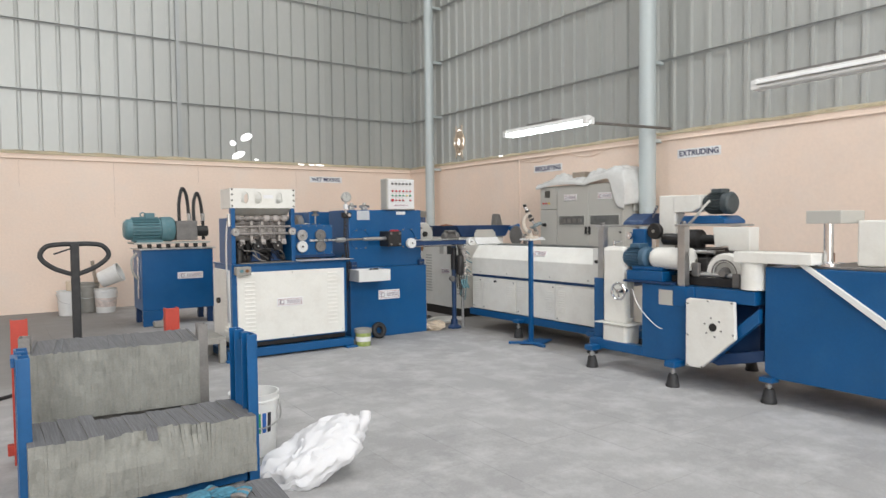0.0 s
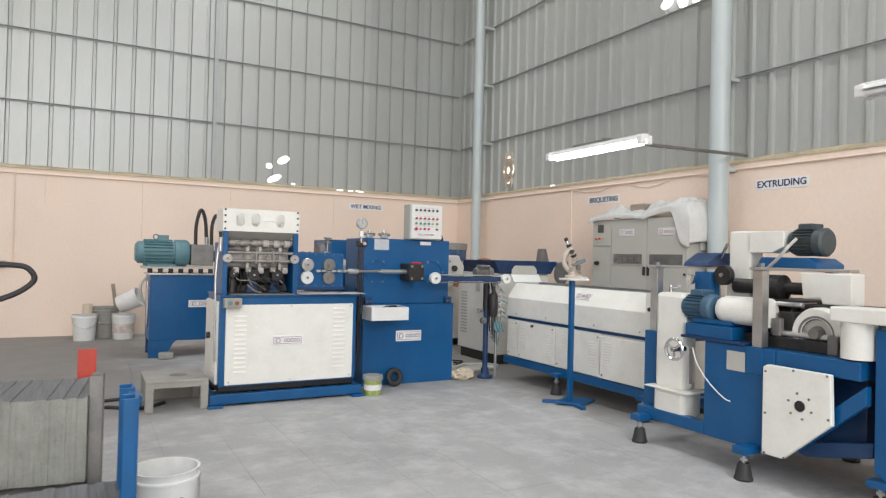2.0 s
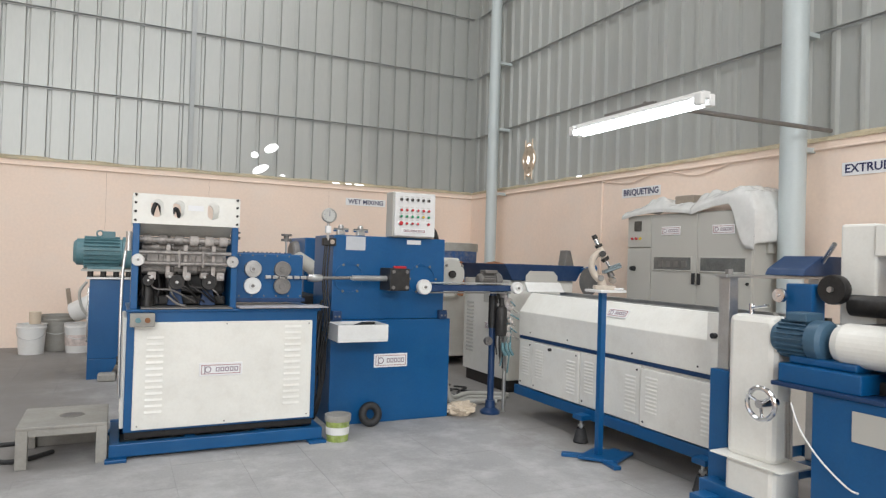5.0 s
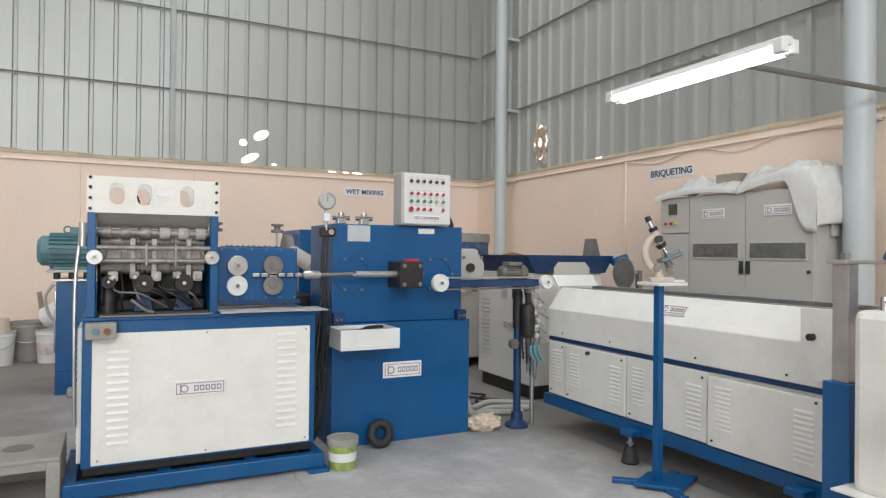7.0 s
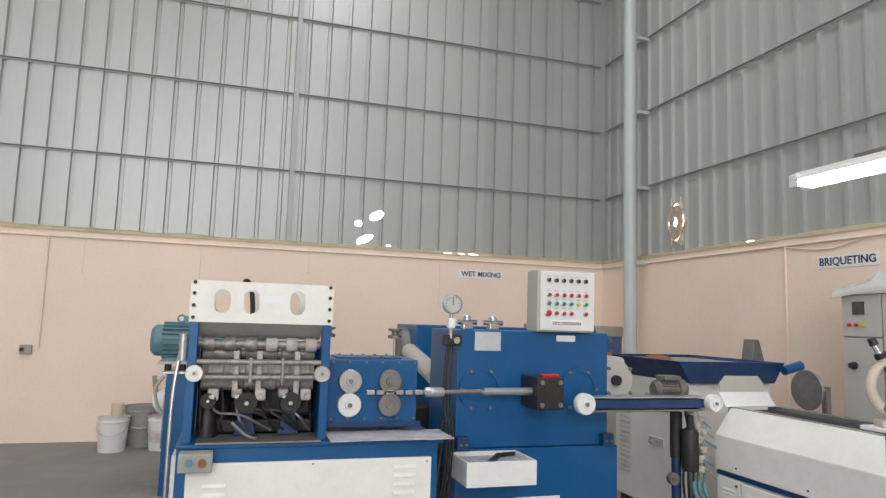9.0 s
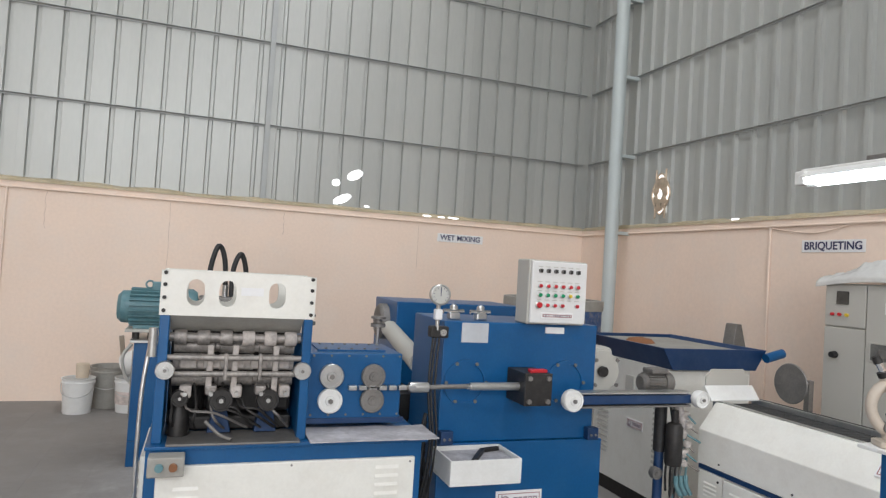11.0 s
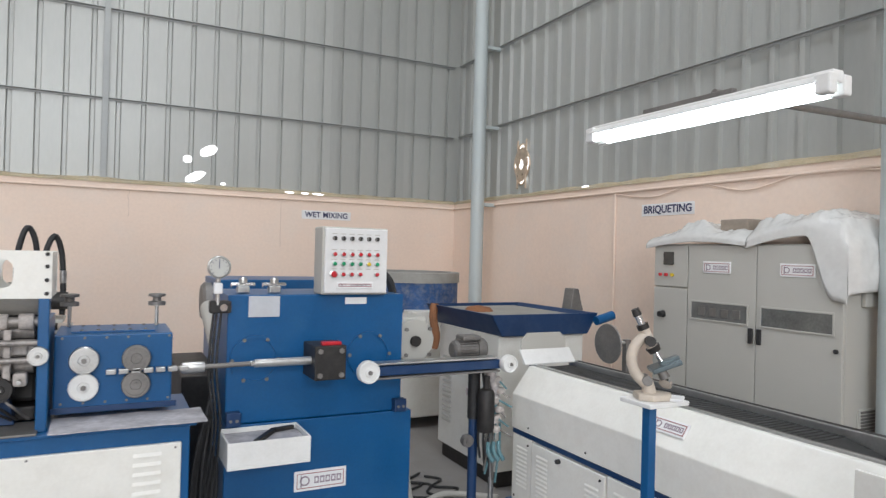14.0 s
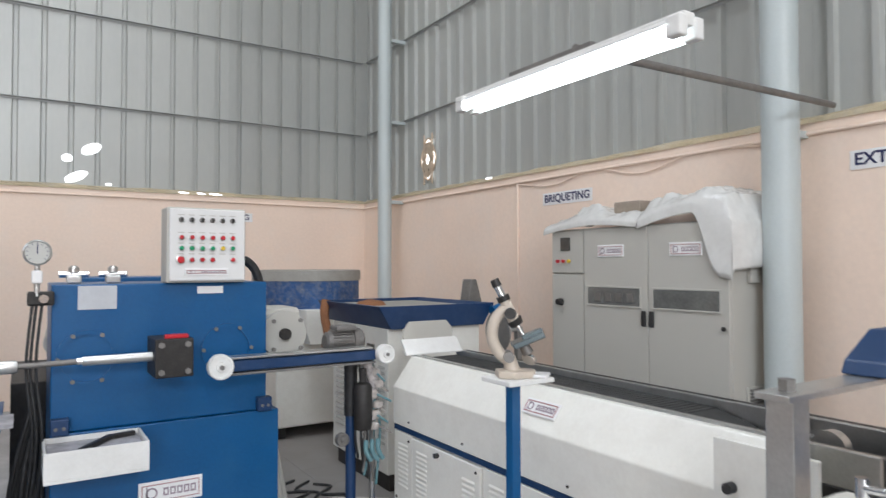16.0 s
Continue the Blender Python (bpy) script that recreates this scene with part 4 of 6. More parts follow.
part("hood_back", prism([(5.26, 1.08), (5.595, 1.08), (5.595, 1.16), (5.55, 1.205), (5.30, 1.205), (5.26, 1.16)], "y", 6.955, 6.965, 0.002), CABINET, hd)
for x, y in ((5.10, 5.95), (5.10, 4.85), (5.83, 6.7), (5.83, 4.85)):
    foot(bed, x, y, 0.17)
for y in (5.95, 4.85):
    part("foot_bracket", box(5.06, 5.20, y - 0.05, y + 0.05, 0.165, 0.20, 0.004), BLUE, bed)
part("end_cheek", prism([(4.56, 0.70), (4.56, 1.03), (4.86, 1.03), (4.86, 0.86), (4.78, 0.70)], "x", 5.118, 5.134, 0.002), CREAM, bed)
part("end_knob", rod((5.118, 4.80, 0.90), (5.09, 4.80, 0.90), 0.016), RUBBER, bed)

# ---- disc behind the bed ----
gd = thing("disc_stand", "dull steel disc on a small stand behind the conveyor", "machine", (6.0, 6.9, 0))
part("disc", lathe([(0, -0.006), (0.125, -0.006), (0.13, 0.0), (0.125, 0.006), (0.03, 0.008), (0.03, 0.05), (0, 0.05)], (5.92, 6.93, 1.12), "x", 36), DULL, gd, smooth=True)
part("axle", rod((5.92, 6.93, 1.12), (6.10, 6.93, 1.12), 0.012), STEEL, gd, smooth=True)
part("post", box(6.06, 6.10, 6.91, 6.95, 0, 1.14, 0.003), DULL, gd)

# ---- microscope on its stand ----
st = thing("microscope_stand", "blue steel post stand with a splayed foot", "stand", (4.955, 5.58, 0))
part("post", box(4.935, 4.975, 5.56, 5.60, 0.03, 1.10, 0.003), BLUE, st)
for a in (20, 140, 260):
    bm = box(0.0, 0.24, -0.025, 0.025, 0.0, 0.025, 0.004)
    bmesh.ops.transform(bm, verts=bm.verts, matrix=Matrix.Translation((4.955, 5.58, 0)) @ Matrix.Rotation(radians(a), 4, "Z"))
    part("leg", bm, BLUE, st)
part("foot_plate", prism([(4.80, 5.60), (4.97, 5.42), (5.22, 5.54), (5.02, 5.72)], "z", 0.012, 0.03, 0.003), BLUE, st)
part("table_plate", box(4.86, 5.07, 5.48, 5.65, 1.10, 1.118, 0.004), WHITE, st)
AGED = material("aged_cream_enamel", (0.55, 0.48, 0.40), 0.4, 0, 0.1, 8, 0.05)
ms = thing("microscope", "old cream microscope with steel stage and tilted tube", "microscope", (4.96, 5.57, 1.118))
part("base", prism([(4.875, 5.56), (4.91, 5.51), (4.99, 5.50), (5.03, 5.54), (5.0, 5.61), (4.91, 5.63)], "z", 1.118, 1.145, 0.006), AGED, ms, smooth=True)


def ms_at(u, z, v=0.0):
    """A place on the microscope: u to its stage, v across it, z above the table."""
    return (4.965 + 0.85 * u + 0.53 * v, 5.565 - 0.53 * u + 0.85 * v, 1.118 + z)


STAGE = material("teal_grey_stage_glass", (0.10, 0.13, 0.14), 0.3, 0.3, 0.3, 14, 0.05)
part("pillar", rod(ms_at(-0.02, 0.02), ms_at(-0.03, 0.075), 0.03, 0.022), AGED, ms, smooth=True)
part("arm", sweep([ms_at(-0.02, 0.05), ms_at(-0.065, 0.085), ms_at(-0.092, 0.14), ms_at(-0.085, 0.20), ms_at(-0.05, 0.245), ms_at(-0.02, 0.255)], 0.022, 14), AGED, ms, smooth=True)
part("inclination_joint", rod(ms_at(-0.035, 0.075, -0.035), ms_at(-0.035, 0.075, 0.035), 0.02), DULL, ms, smooth=True)
part("tube", rod(ms_at(-0.012, 0.205), ms_at(-0.05, 0.285), 0.022, 0.02), AGED, ms, smooth=True)
part("tube_collar", rod(ms_at(-0.047, 0.278), ms_at(-0.056, 0.298), 0.024), DARK, ms, smooth=True)
part("draw_tube", rod(ms_at(-0.054, 0.294), ms_at(-0.075, 0.335), 0.014), CHROME, ms, smooth=True)
part("eyepiece", rod(ms_at(-0.073, 0.332), ms_at(-0.085, 0.358), 0.018, 0.016), DARK, ms, smooth=True)
part("objective_turret", rod(ms_at(-0.013, 0.21), ms_at(0.0, 0.19), 0.03, 0.024), DARK, ms, smooth=True)
for v in (-0.016, 0.016):
    part("objective", rod(ms_at(0.0, 0.19, v * 0.6), ms_at(0.02, 0.155, v * 1.5), 0.009, 0.006), CHROME, ms, smooth=True)
bm = box(-0.058, 0.062, -0.055, 0.055, -0.01, 0.01, 0.004)
bmesh.ops.transform(bm, verts=bm.verts, matrix=Matrix.Translation(ms_at(0.035, 0.135)) @ Matrix.Rotation(radians(-32), 4, "Z") @ Matrix.Rotation(radians(-22), 4, "Y"))
part("stage", bm, STAGE, ms)
bm = box(-0.03, 0.05, -0.025, 0.02, 0.01, 0.026, 0.003)
bmesh.ops.transform(bm, verts=bm.verts, matrix=Matrix.Translation(ms_at(0.05, 0.137)) @ Matrix.Rotation(radians(-32), 4, "Z") @ Matrix.Rotation(radians(-22), 4, "Y"))
part("slide_holder", bm, STAGE, ms)
for s in (-1, 1):
    part("focus_knob", rod(ms_at(-0.03, 0.235, 0.022 * s), ms_at(-0.03, 0.235, 0.058 * s), 0.02), DARK, ms, smooth=True)
part("condenser", rod(ms_at(0.02, 0.12), ms_at(0.04, 0.085), 0.018, 0.022), DULL, ms, smooth=True)
part("mirror", rod(ms_at(0.04, 0.06, -0.004), ms_at(0.046, 0.068, 0.004), 0.026), CHROME, ms, smooth=True)
bm = box(-0.05, 0.055, -0.045, 0.04, 0.0, 0.012, 0.004)
bmesh.ops.transform(bm, verts=bm.verts, matrix=Matrix.Translation(ms_at(0.06, 0.001)) @ Matrix.Rotation(radians(-50), 4, "Z"))
part("paper_pad", bm, WHITEPAPER, ms, "folded white paper under the microscope")

# ---- electrical cabinet ----
ec = thing("electrical_cabinet", "large grey electrical cabinet with two doors", "cabinet", (7.17, 6.77, 0))
part("plinth", box(6.95, 7.40, 6.02, 7.51, 0.0, 0.10, 0.004), DARK, ec)
part("body", box(6.935, 7.41, 6.0, 7.535, 0.10, 1.80, 0.006), CABINET, ec)
for y0, y1, win in ((6.60, 7.185, (6.665, 7.14)), (6.005, 6.595, (6.065, 6.55))):
    dr = part("door", box(6.912, 6.935, y0, y1, 0.12, 1.79, 0.005), CABINET, ec, "grey cabinet door with a window slot")
    wy0, wy1 = win
    bm = bmesh.new()
    for b in ((6.904, 6.913, wy0 - 0.012, wy1 + 0.012, 1.37, 1.382), (6.904, 6.913, wy0 - 0.012, wy1 + 0.012, 1.238, 1.25), (6.904, 6.913, wy0 - 0.012, wy0, 1.25, 1.37), (6.904, 6.913, wy1, wy1 + 0.012, 1.25, 1.37)):
        box(*b, 0.002, bm)
    part("window_frame", bm, CABINET, dr)
    part("pane", box(6.906, 6.911, wy0, wy1, 1.25, 1.37, 0), METERGLASS, dr, "dark meter window")
    for k in range(4):
        yy = wy0 + 0.05 + k * 0.1
        part("meter", box(6.902, 6.907, yy, yy + 0.06, 1.275, 1.335, 0.001), DULL, dr) if y0 > 6.5 else None
    plate(dr, 6.912, (y0 + y1) / 2 + (0.03 if y0 > 6.5 else 0.0), 1.63, 0.24, 0.085, "w")
    hy = 6.63 if y0 > 6.5 else 6.565
    part("handle", box(6.895, 6.912, hy - 0.016, hy + 0.016, 1.12, 1.225, 0.004), RUBBER, dr)
cs = part("side_door", box(6.914, 6.935, 7.195, 7.53, 0.12, 1.46, 0.005), CABINET, ec)
part("rotary_switch", lathe([(0, 0), (0.03, 0), (0.03, 0.012), (0.018, 0.016), (0.016, 0.04), (0, 0.04)], (6.914, 7.43, 1.25), "x", 20), RUBBER, cs, smooth=True)
part("switch_handle", rod((6.914, 7.43, 1.25), (6.87, 7.43, 1.25), 0.026, 0.022), RUBBER, cs, smooth=True)
ct = part("meter_door", box(6.914, 6.935, 7.195, 7.53, 1.47, 1.79, 0.005), CABINET, ec)
part("meter", box(6.905, 6.915, 7.33, 7.43, 1.64, 1.74, 0.003), SCREEN, ct)
for k, mt in enumerate((RED, RED, YELLOW)):
    part("indicator", rod((6.914, 7.46 - 0.06 * k, 1.56), (6.897, 7.46 - 0.06 * k, 1.56), 0.013), mt, ct, smooth=True)
part("lock", rod((6.912, 6.04, 1.15), (6.90, 6.04, 1.15), 0.014), RUBBER, ec)
part("vent", box(7.06, 7.30, 5.985, 6.0, 0.62, 0.80, 0.003), CABINET, ec)
for k in range(8):
    part("vent_slat", box(7.075, 7.285, 5.978, 5.986, 0.635 + 0.02 * k, 0.647 + 0.02 * k, 0), DULL, ec)
part("side_hood", box(7.08, 7.28, 5.97, 6.0, 1.42, 1.52, 0.006), CABINET, ec)


def crumple(name, label, x0, x1, y0, y1, z, mat, drop, seed):
    bm = bmesh.new()
    nx, ny = 40, 64
    vs = {}
    for i in range(nx + 1):
        for j in range(ny + 1):
            u, v = i / nx, j / ny
            x, y = x0 + (x1 - x0) * u, y0 + (y1 - y0) * v
            p = Vector((x * 5, y * 5, seed))
            h = 0.045 + 0.05 * noise.noise(p * 0.8) + 0.03 * abs(noise.noise(p * 1.8)) + 0.014 * abs(noise.noise(p * 4.0)) + 0.004 * noise.noise(p * 9)
            h *= min(1.0, max(0.0, 0.15 + (x - 6.90) / 0.14))
            front = max(0.0, 6.91 - x)
            end = max(0.0, 6.02 - y)
            near = min(1.0, max(0.0, (6.24 - y) / 0.2))
            near = near * near * (3 - 2 * near)
            ff, fe = front * (0.35 + 2.0 * near) * (1 + 2 * h), end * 1.3 * (1 + 2 * h)
            fall = max(ff, fe) + 0.25 * min(ff, fe)
            vs[i, j] = bm.verts.new((max(x, 6.885 - 0.3 * h), max(y, 5.965 - 0.6 * h), z + h * (1.6 - 0.6 * min(1, fall * 6)) + drop(u, v) * (1 - min(1, fall * 4)) - fall))
    for i in range(nx):
        for j in range(ny):
            bm.faces.new((vs[i, j], vs[i + 1, j], vs[i + 1, j + 1], vs[i, j + 1]))
    bmesh.ops.recalc_face_normals(bm, faces=bm.faces)
    o = single(name, bm, mat, label, "plastic sheet", smooth=True)
    o.modifiers.new("thickness", "SOLIDIFY").thickness = 0.003
    return o


crumple("plastic_sheet", "crumpled translucent plastic sheet draped over the cabinet", 6.80, 7.40, 6.66, 7.60, 1.803, FILM, lambda u, v: 0.05 * math.sin(math.pi * v) + 0.02 * (1 - v), 3.0)
crumple("plastic_sheet", "crumpled white plastic sheet hanging over the cabinet corner", 6.76, 7.40, 5.78, 6.67, 1.807, FILM, lambda u, v: 0.02 + 0.10 * math.sin(math.pi * v), 9.0)
single("cardboard_box", box(7.05, 7.30, 6.78, 7.02, 1.90, 1.985, 0.01), material("brown_grey_cardboard", (0.32, 0.27, 0.22), 0.9, 0, 0.15, 8), "small dusty cardboard box on top of the cabinet", "box")

# ---- grinding machine ----
HEADGREY = material("dark_slate_motor_paint", (0.045, 0.06, 0.065), 0.5, 0, 0.2, 8, 0.08, 60, 0.3, (0.14, 0.14, 0.14))
gr = thing("grinding_machine", "blue grinding machine with cream guards and motors", "machine", (5.1, 3.7, 0))
part("main_body", box(4.68, 5.55, 3.43, 3.92, 0.17, 0.78, 0.006), BLUE, gr)
bm = box(4.68, 4.75, 3.92, 4.50, 0.17, 0.25)
box(5.48, 5.55, 3.92, 4.50, 0.17, 0.25, bm=bm)
box(4.68, 5.55, 4.44, 4.50, 0.172, 0.248, bm=bm)
part("base_frame", bm, BLUE, gr)
part("top_beam", box(4.69, 5.54, 2.95, 3.43, 0.68, 0.78, 0.006), BLUE, gr)
part("inner_frame", box(4.85, 5.50, 3.0, 3.43, 0.28, 0.68, 0.006), NAVY, gr)
part("strut", prism([(2.92, 0.66), (2.92, 0.56), (3.30, 0.22), (3.43, 0.22)], "x", 4.69, 4.74, 0.004), BLUE, gr)
part("strut", prism([(2.92, 0.36), (2.92, 0.28), (3.28, 0.19), (3.43, 0.24)], "x", 4.76, 4.80, 0.004), NAVY, gr)
pp = part("guard_panel", prism([(3.465, 0.18), (3.465, 0.685), (3.44, 0.70), (3.07, 0.70), (3.06, 0.43), (3.335, 0.18)], "x", 4.625, 4.66, 0.006), CREAM, gr, "cream five-sided guard panel with a shaft hole")
part("shaft_hole", lathe([(0, 0), (0.03, 0), (0.03, 0.008), (0, 0.008)], (4.620, 3.235, 0.50), "x", 20), DARK, pp, smooth=True)
bolt_heads(pp, [(4.625, 3.235 + 0.07 * math.cos(a), 0.50 + 0.07 * math.sin(a)) for a in [math.pi / 3 * k + 0.3 for k in range(6)]] + [(4.625, y + 0.035, z) for y, z in ((3.41, 0.66), (3.41, 0.42), (3.41, 0.19), (3.24, 0.69), (3.05, 0.69), (3.04, 0.46), (3.29, 0.19))], "x", 0.007)
part("rating_plate", box(4.674, 4.68, 3.62, 3.75, 0.62, 0.74, 0.002), CABINET, gr)
for y, tall in ((4.47, 1.25), (3.557, 1.258)):
    x = 4.825 if y > 4 else 4.725
    part("post_base", box(x - 0.055, x + 0.05, y - 0.055, y + 0.055, 0.17 if y > 4 else 0.62, 0.78, 0.004), BLUE, gr)
    part("post", box(x - 0.032, x + 0.032, y - 0.032, y + 0.032, 0.78, tall - 0.012, 0.003), STEEL, gr, "bright square steel post")
    part("cross_bar", box(x - 0.06, x + 0.72, y - 0.04, y + 0.04, tall - 0.012, tall + 0.004, 0.003), STEEL, gr)
    part("post_bolt", rod((x, y, tall + 0.004), (x, y, tall + 0.03), 0.02, seg=6), DULL, gr)
part("rear_post", box(5.42, 5.48, 3.53, 3.59, 0.78, 1.246, 0.003), STEEL, gr)
part("rear_post", box(5.48, 5.53, 4.44, 4.50, 0.25, 1.238, 0.003), STEEL, gr)
part("bracket", prism([(5.15, 1.256), (5.62, 1.256), (5.62, 1.36), (5.30, 1.36), (5.17, 1.29)], "y", 4.30, 4.52, 0.005), NAVY, gr, "dark blue slide bracket")
part("bracket_rod", rod((5.30, 4.30, 1.33), (5.24, 4.20, 1.42), 0.012), CHROME, gr, smooth=True)
part("bracket_rod", rod((5.42, 4.25, 1.25), (5.42, 4.25, 1.40), 0.02), DULL, gr, smooth=True)
gb = part("gear_column", box(4.72, 4.86, 4.13, 4.38, 0.40, 1.07, 0.03), CREAM, gr, "cream gear column with a lower pan")
part("pan", box(4.69, 4.88, 4.10, 4.36, 0.22, 0.40, 0.025), CREAM, gb)
part("pan_lip", box(4.66, 4.89, 4.04, 4.42, 0.40, 0.408, 0.002), CREAM, gb)
part("knob", rod((4.78, 4.30, 1.07), (4.78, 4.30, 1.12), 0.012), CHROME, gb, smooth=True)
part("knob_arm", rod((4.78, 4.30, 1.10), (4.74, 4.18, 1.12), 0.008), CHROME, gb, smooth=True)
motor("motor", gr, (4.78, 4.03, 0.985), "y", 0.25, 0.09, MOTORBLUE, "slate blue finned motor")
part("spindle_cover", lathe([(0, -0.17), (0.05, -0.168), (0.075, -0.155), (0.088, -0.12), (0.09, 0.18), (0, 0.182)], (4.79, 3.72, 0.985), "y", 32), CREAM, gr, "cream rounded spindle cover")
part("motor_base", box(4.68, 4.90, 3.72, 4.08, 0.80, 0.88, 0.006), BLUE, gr)
part("motor_cradle", box(4.72, 4.84, 3.76, 4.06, 0.88, 0.915, 0.01), BLUE, gr)
part("slide_plate", box(4.66, 4.92, 3.62, 4.10, 0.782, 0.80, 0.003), NAVY, gr)
hw = part("hand_wheel", sweep([(4.60 + 0.0, 4.10 + 0.068 * math.cos(a), 0.70 + 0.068 * math.sin(a)) for a in [2 * math.pi * k / 12 for k in range(12)]], 0.011, 8, True, 3), CHROME, gr, "chrome hand wheel", True)
for k in range(3):
    a = 2 * math.pi * k / 3 + 0.4
    part("spoke", rod((4.60, 4.10, 0.70), (4.60, 4.10 + 0.066 * math.cos(a), 0.70 + 0.066 * math.sin(a)), 0.007, seg=8), CHROME, hw, smooth=True)
part("hub", rod((4.585, 4.10, 0.70), (4.70, 4.10, 0.70), 0.018), CHROME, hw, smooth=True)
part("coolant_hose", sweep([(4.66, 4.0, 0.72), (4.64, 3.94, 0.62), (4.65, 3.86, 0.52), (4.665, 3.76, 0.44), (4.678, 3.72, 0.425)], 0.004, 8), WHITE, gr, "thin white coolant hose", True)
for k in range(3):
    part("chain", sweep([(4.67, 4.03 - 0.012 * k, 0.72), (4.66, 4.02 - 0.012 * k, 0.6), (4.67, 4.025 - 0.012 * k, 0.48)], 0.006, 6), DULL, gr, smooth=True)
part("head_column", box(5.16, 5.30, 3.95, 4.12, 0.95, 1.51, 0.012), CREAM, gr, "cream upright grinding head column")
part("head_box", prism([(3.955, 1.505), (3.70, 1.505), (3.70, 1.40), (3.78, 1.36), (3.955, 1.36)], "x", 5.15, 5.31, 0.006), CREAM, gr)
motor("head_motor", gr, (5.24, 3.575, 1.43), "y", 0.25, 0.092, HEADGREY, "dark finned head motor")
part("head_base", prism([(3.88, 1.262), (3.46, 1.262), (3.46, 1.29), (3.52, 1.33), (3.84, 1.33)], "x", 5.12, 5.42, 0.005), BLUE, gr)
part("head_shaft", lathe([(0, -0.3), (0.05, -0.3), (0.05, -0.1), (0.085, -0.08), (0.085, 0.06), (0.04, 0.08), (0.04, 0.22), (0, 0.22)], (5.15, 3.75, 1.13), "y", 24), DARK, gr, smooth=True)
part("head_cable", sweep([(5.16, 3.62, 1.45), (5.08, 3.62, 1.40), (5.06, 3.68, 1.32), (5.08, 3.76, 1.26)], 0.011, 8), CABINET, gr, smooth=True)
part("guard_box", prism([(3.50, 1.235), (3.19, 1.235), (3.19, 1.05), (3.36, 1.05), (3.37, 1.085), (3.48, 1.075)], "x", 5.02, 5.16, 0.006), CREAM, gr)
part("side_rail", box(4.67, 4.76, 3.0, 3.53, 1.246, 1.262, 0.003), STEEL, gr)
part("slide_bed", box(4.80, 5.45, 3.05, 4.0, 0.78, 0.85, 0.006), DARK, gr)
part("spindle_block", box(4.95, 5.40, 3.50, 3.90, 0.85, 1.06, 0.01), DARK, gr)
part("mechanism_block", box(4.98, 5.40, 3.10, 3.48, 0.85, 1.04, 0.015), DARK, gr)
part("mechanism_block", box(4.84, 4.94, 3.42, 3.52, 0.80, 1.0, 0.01), DARK, gr)
part("slide_shaft", rod((4.83, 2.98, 0.87), (4.83, 3.55, 0.87), 0.02), STEEL, gr, smooth=True)
part("slide_shaft", rod((4.90, 3.40, 1.04), (4.90, 4.05, 1.04), 0.016), STEEL, gr, smooth=True)
for k, (y, z) in enumerate(((3.62, 0.86), (3.50, 0.90), (3.16, 0.83))):
    part("link", box(4.79, 4.83, y - 0.03, y + 0.03, z - 0.05, z + 0.06, 0.008), DULL if k else DARK, gr)
wheel(gr, "belt_pulley", (5.06, 4.08, 1.20), "x", 0.07, 0.05, DARK, STEEL)
wheel(gr, "adjusting_wheel", (4.98, 4.30, 1.16), "x", 0.035, 0.03, CHROME, CHROME)
part("adjusting_shaft", rod((4.98, 4.30, 1.16), (5.30, 4.30, 1.16), 0.014), CHROME, gr, smooth=True)
part("tool_post", box(5.02, 5.12, 4.16, 4.30, 1.0, 1.22, 0.008), BLUE, gr)
part("deflector", prism([(3.70, 1.02), (3.44, 1.045), (3.44, 1.053), (3.70, 1.03)], "x", 4.84, 5.1, 0.001), STEEL, gr)
gw = part("wheel_guard", lathe([(0.09, -0.04), (0.145, -0.04), (0.155, -0.02), (0.155, 0.03), (0.145, 0.04), (0.09, 0.04), (0.09, -0.04)], (4.86, 3.27, 0.885), "x", 36), CREAM, gr, "round cream wheel guard", True)
part("dark_ring", lathe([(0.086, 0.0), (0.108, -0.043), (0.1, -0.045), (0.084, -0.03)], (4.86, 3.27, 0.885), "x", 30), DULL, gw, smooth=True)
part("grinding_wheel", lathe([(0, -0.02), (0.088, -0.02), (0.088, 0.02), (0, 0.02)], (4.86, 3.27, 0.885), "x", 28), CABINET, gw, smooth=True)
part("spindle_nut", lathe([(0, -0.06), (0.03, -0.06), (0.045, -0.02), (0.045, 0.02), (0, 0.02)], (4.85, 3.27, 0.89), "x", 20), DULL, gw, smooth=True)
part("chip_chute", box(4.66, 4.84, 2.55, 3.10, 0.985, 1.065, 0.008), CREAM, gr, "long cream chute")
part("chute_drum", rod((4.76, 3.0, 0.79), (4.76, 3.0, 0.985), 0.085, seg=28), CREAM, gr, smooth=True)
part("cable_bundle", sweep([(4.80, 3.25, 0.30), (4.78, 3.15, 0.26), (4.80, 3.05, 0.25), (4.84, 2.98, 0.3)], 0.015), RUBBER, gr, smooth=True)
for x, y in ((4.63, 4.42), (4.60, 3.56), (5.60, 3.50), (5.58, 4.42)):
    part("foot_bracket", box(x - 0.05, x + 0.09 if x < 5 else x + 0.05, y - 0.045, y + 0.045, 0.155, 0.20, 0.004), BLUE, gr)
    foot(gr, x, y, 0.16)

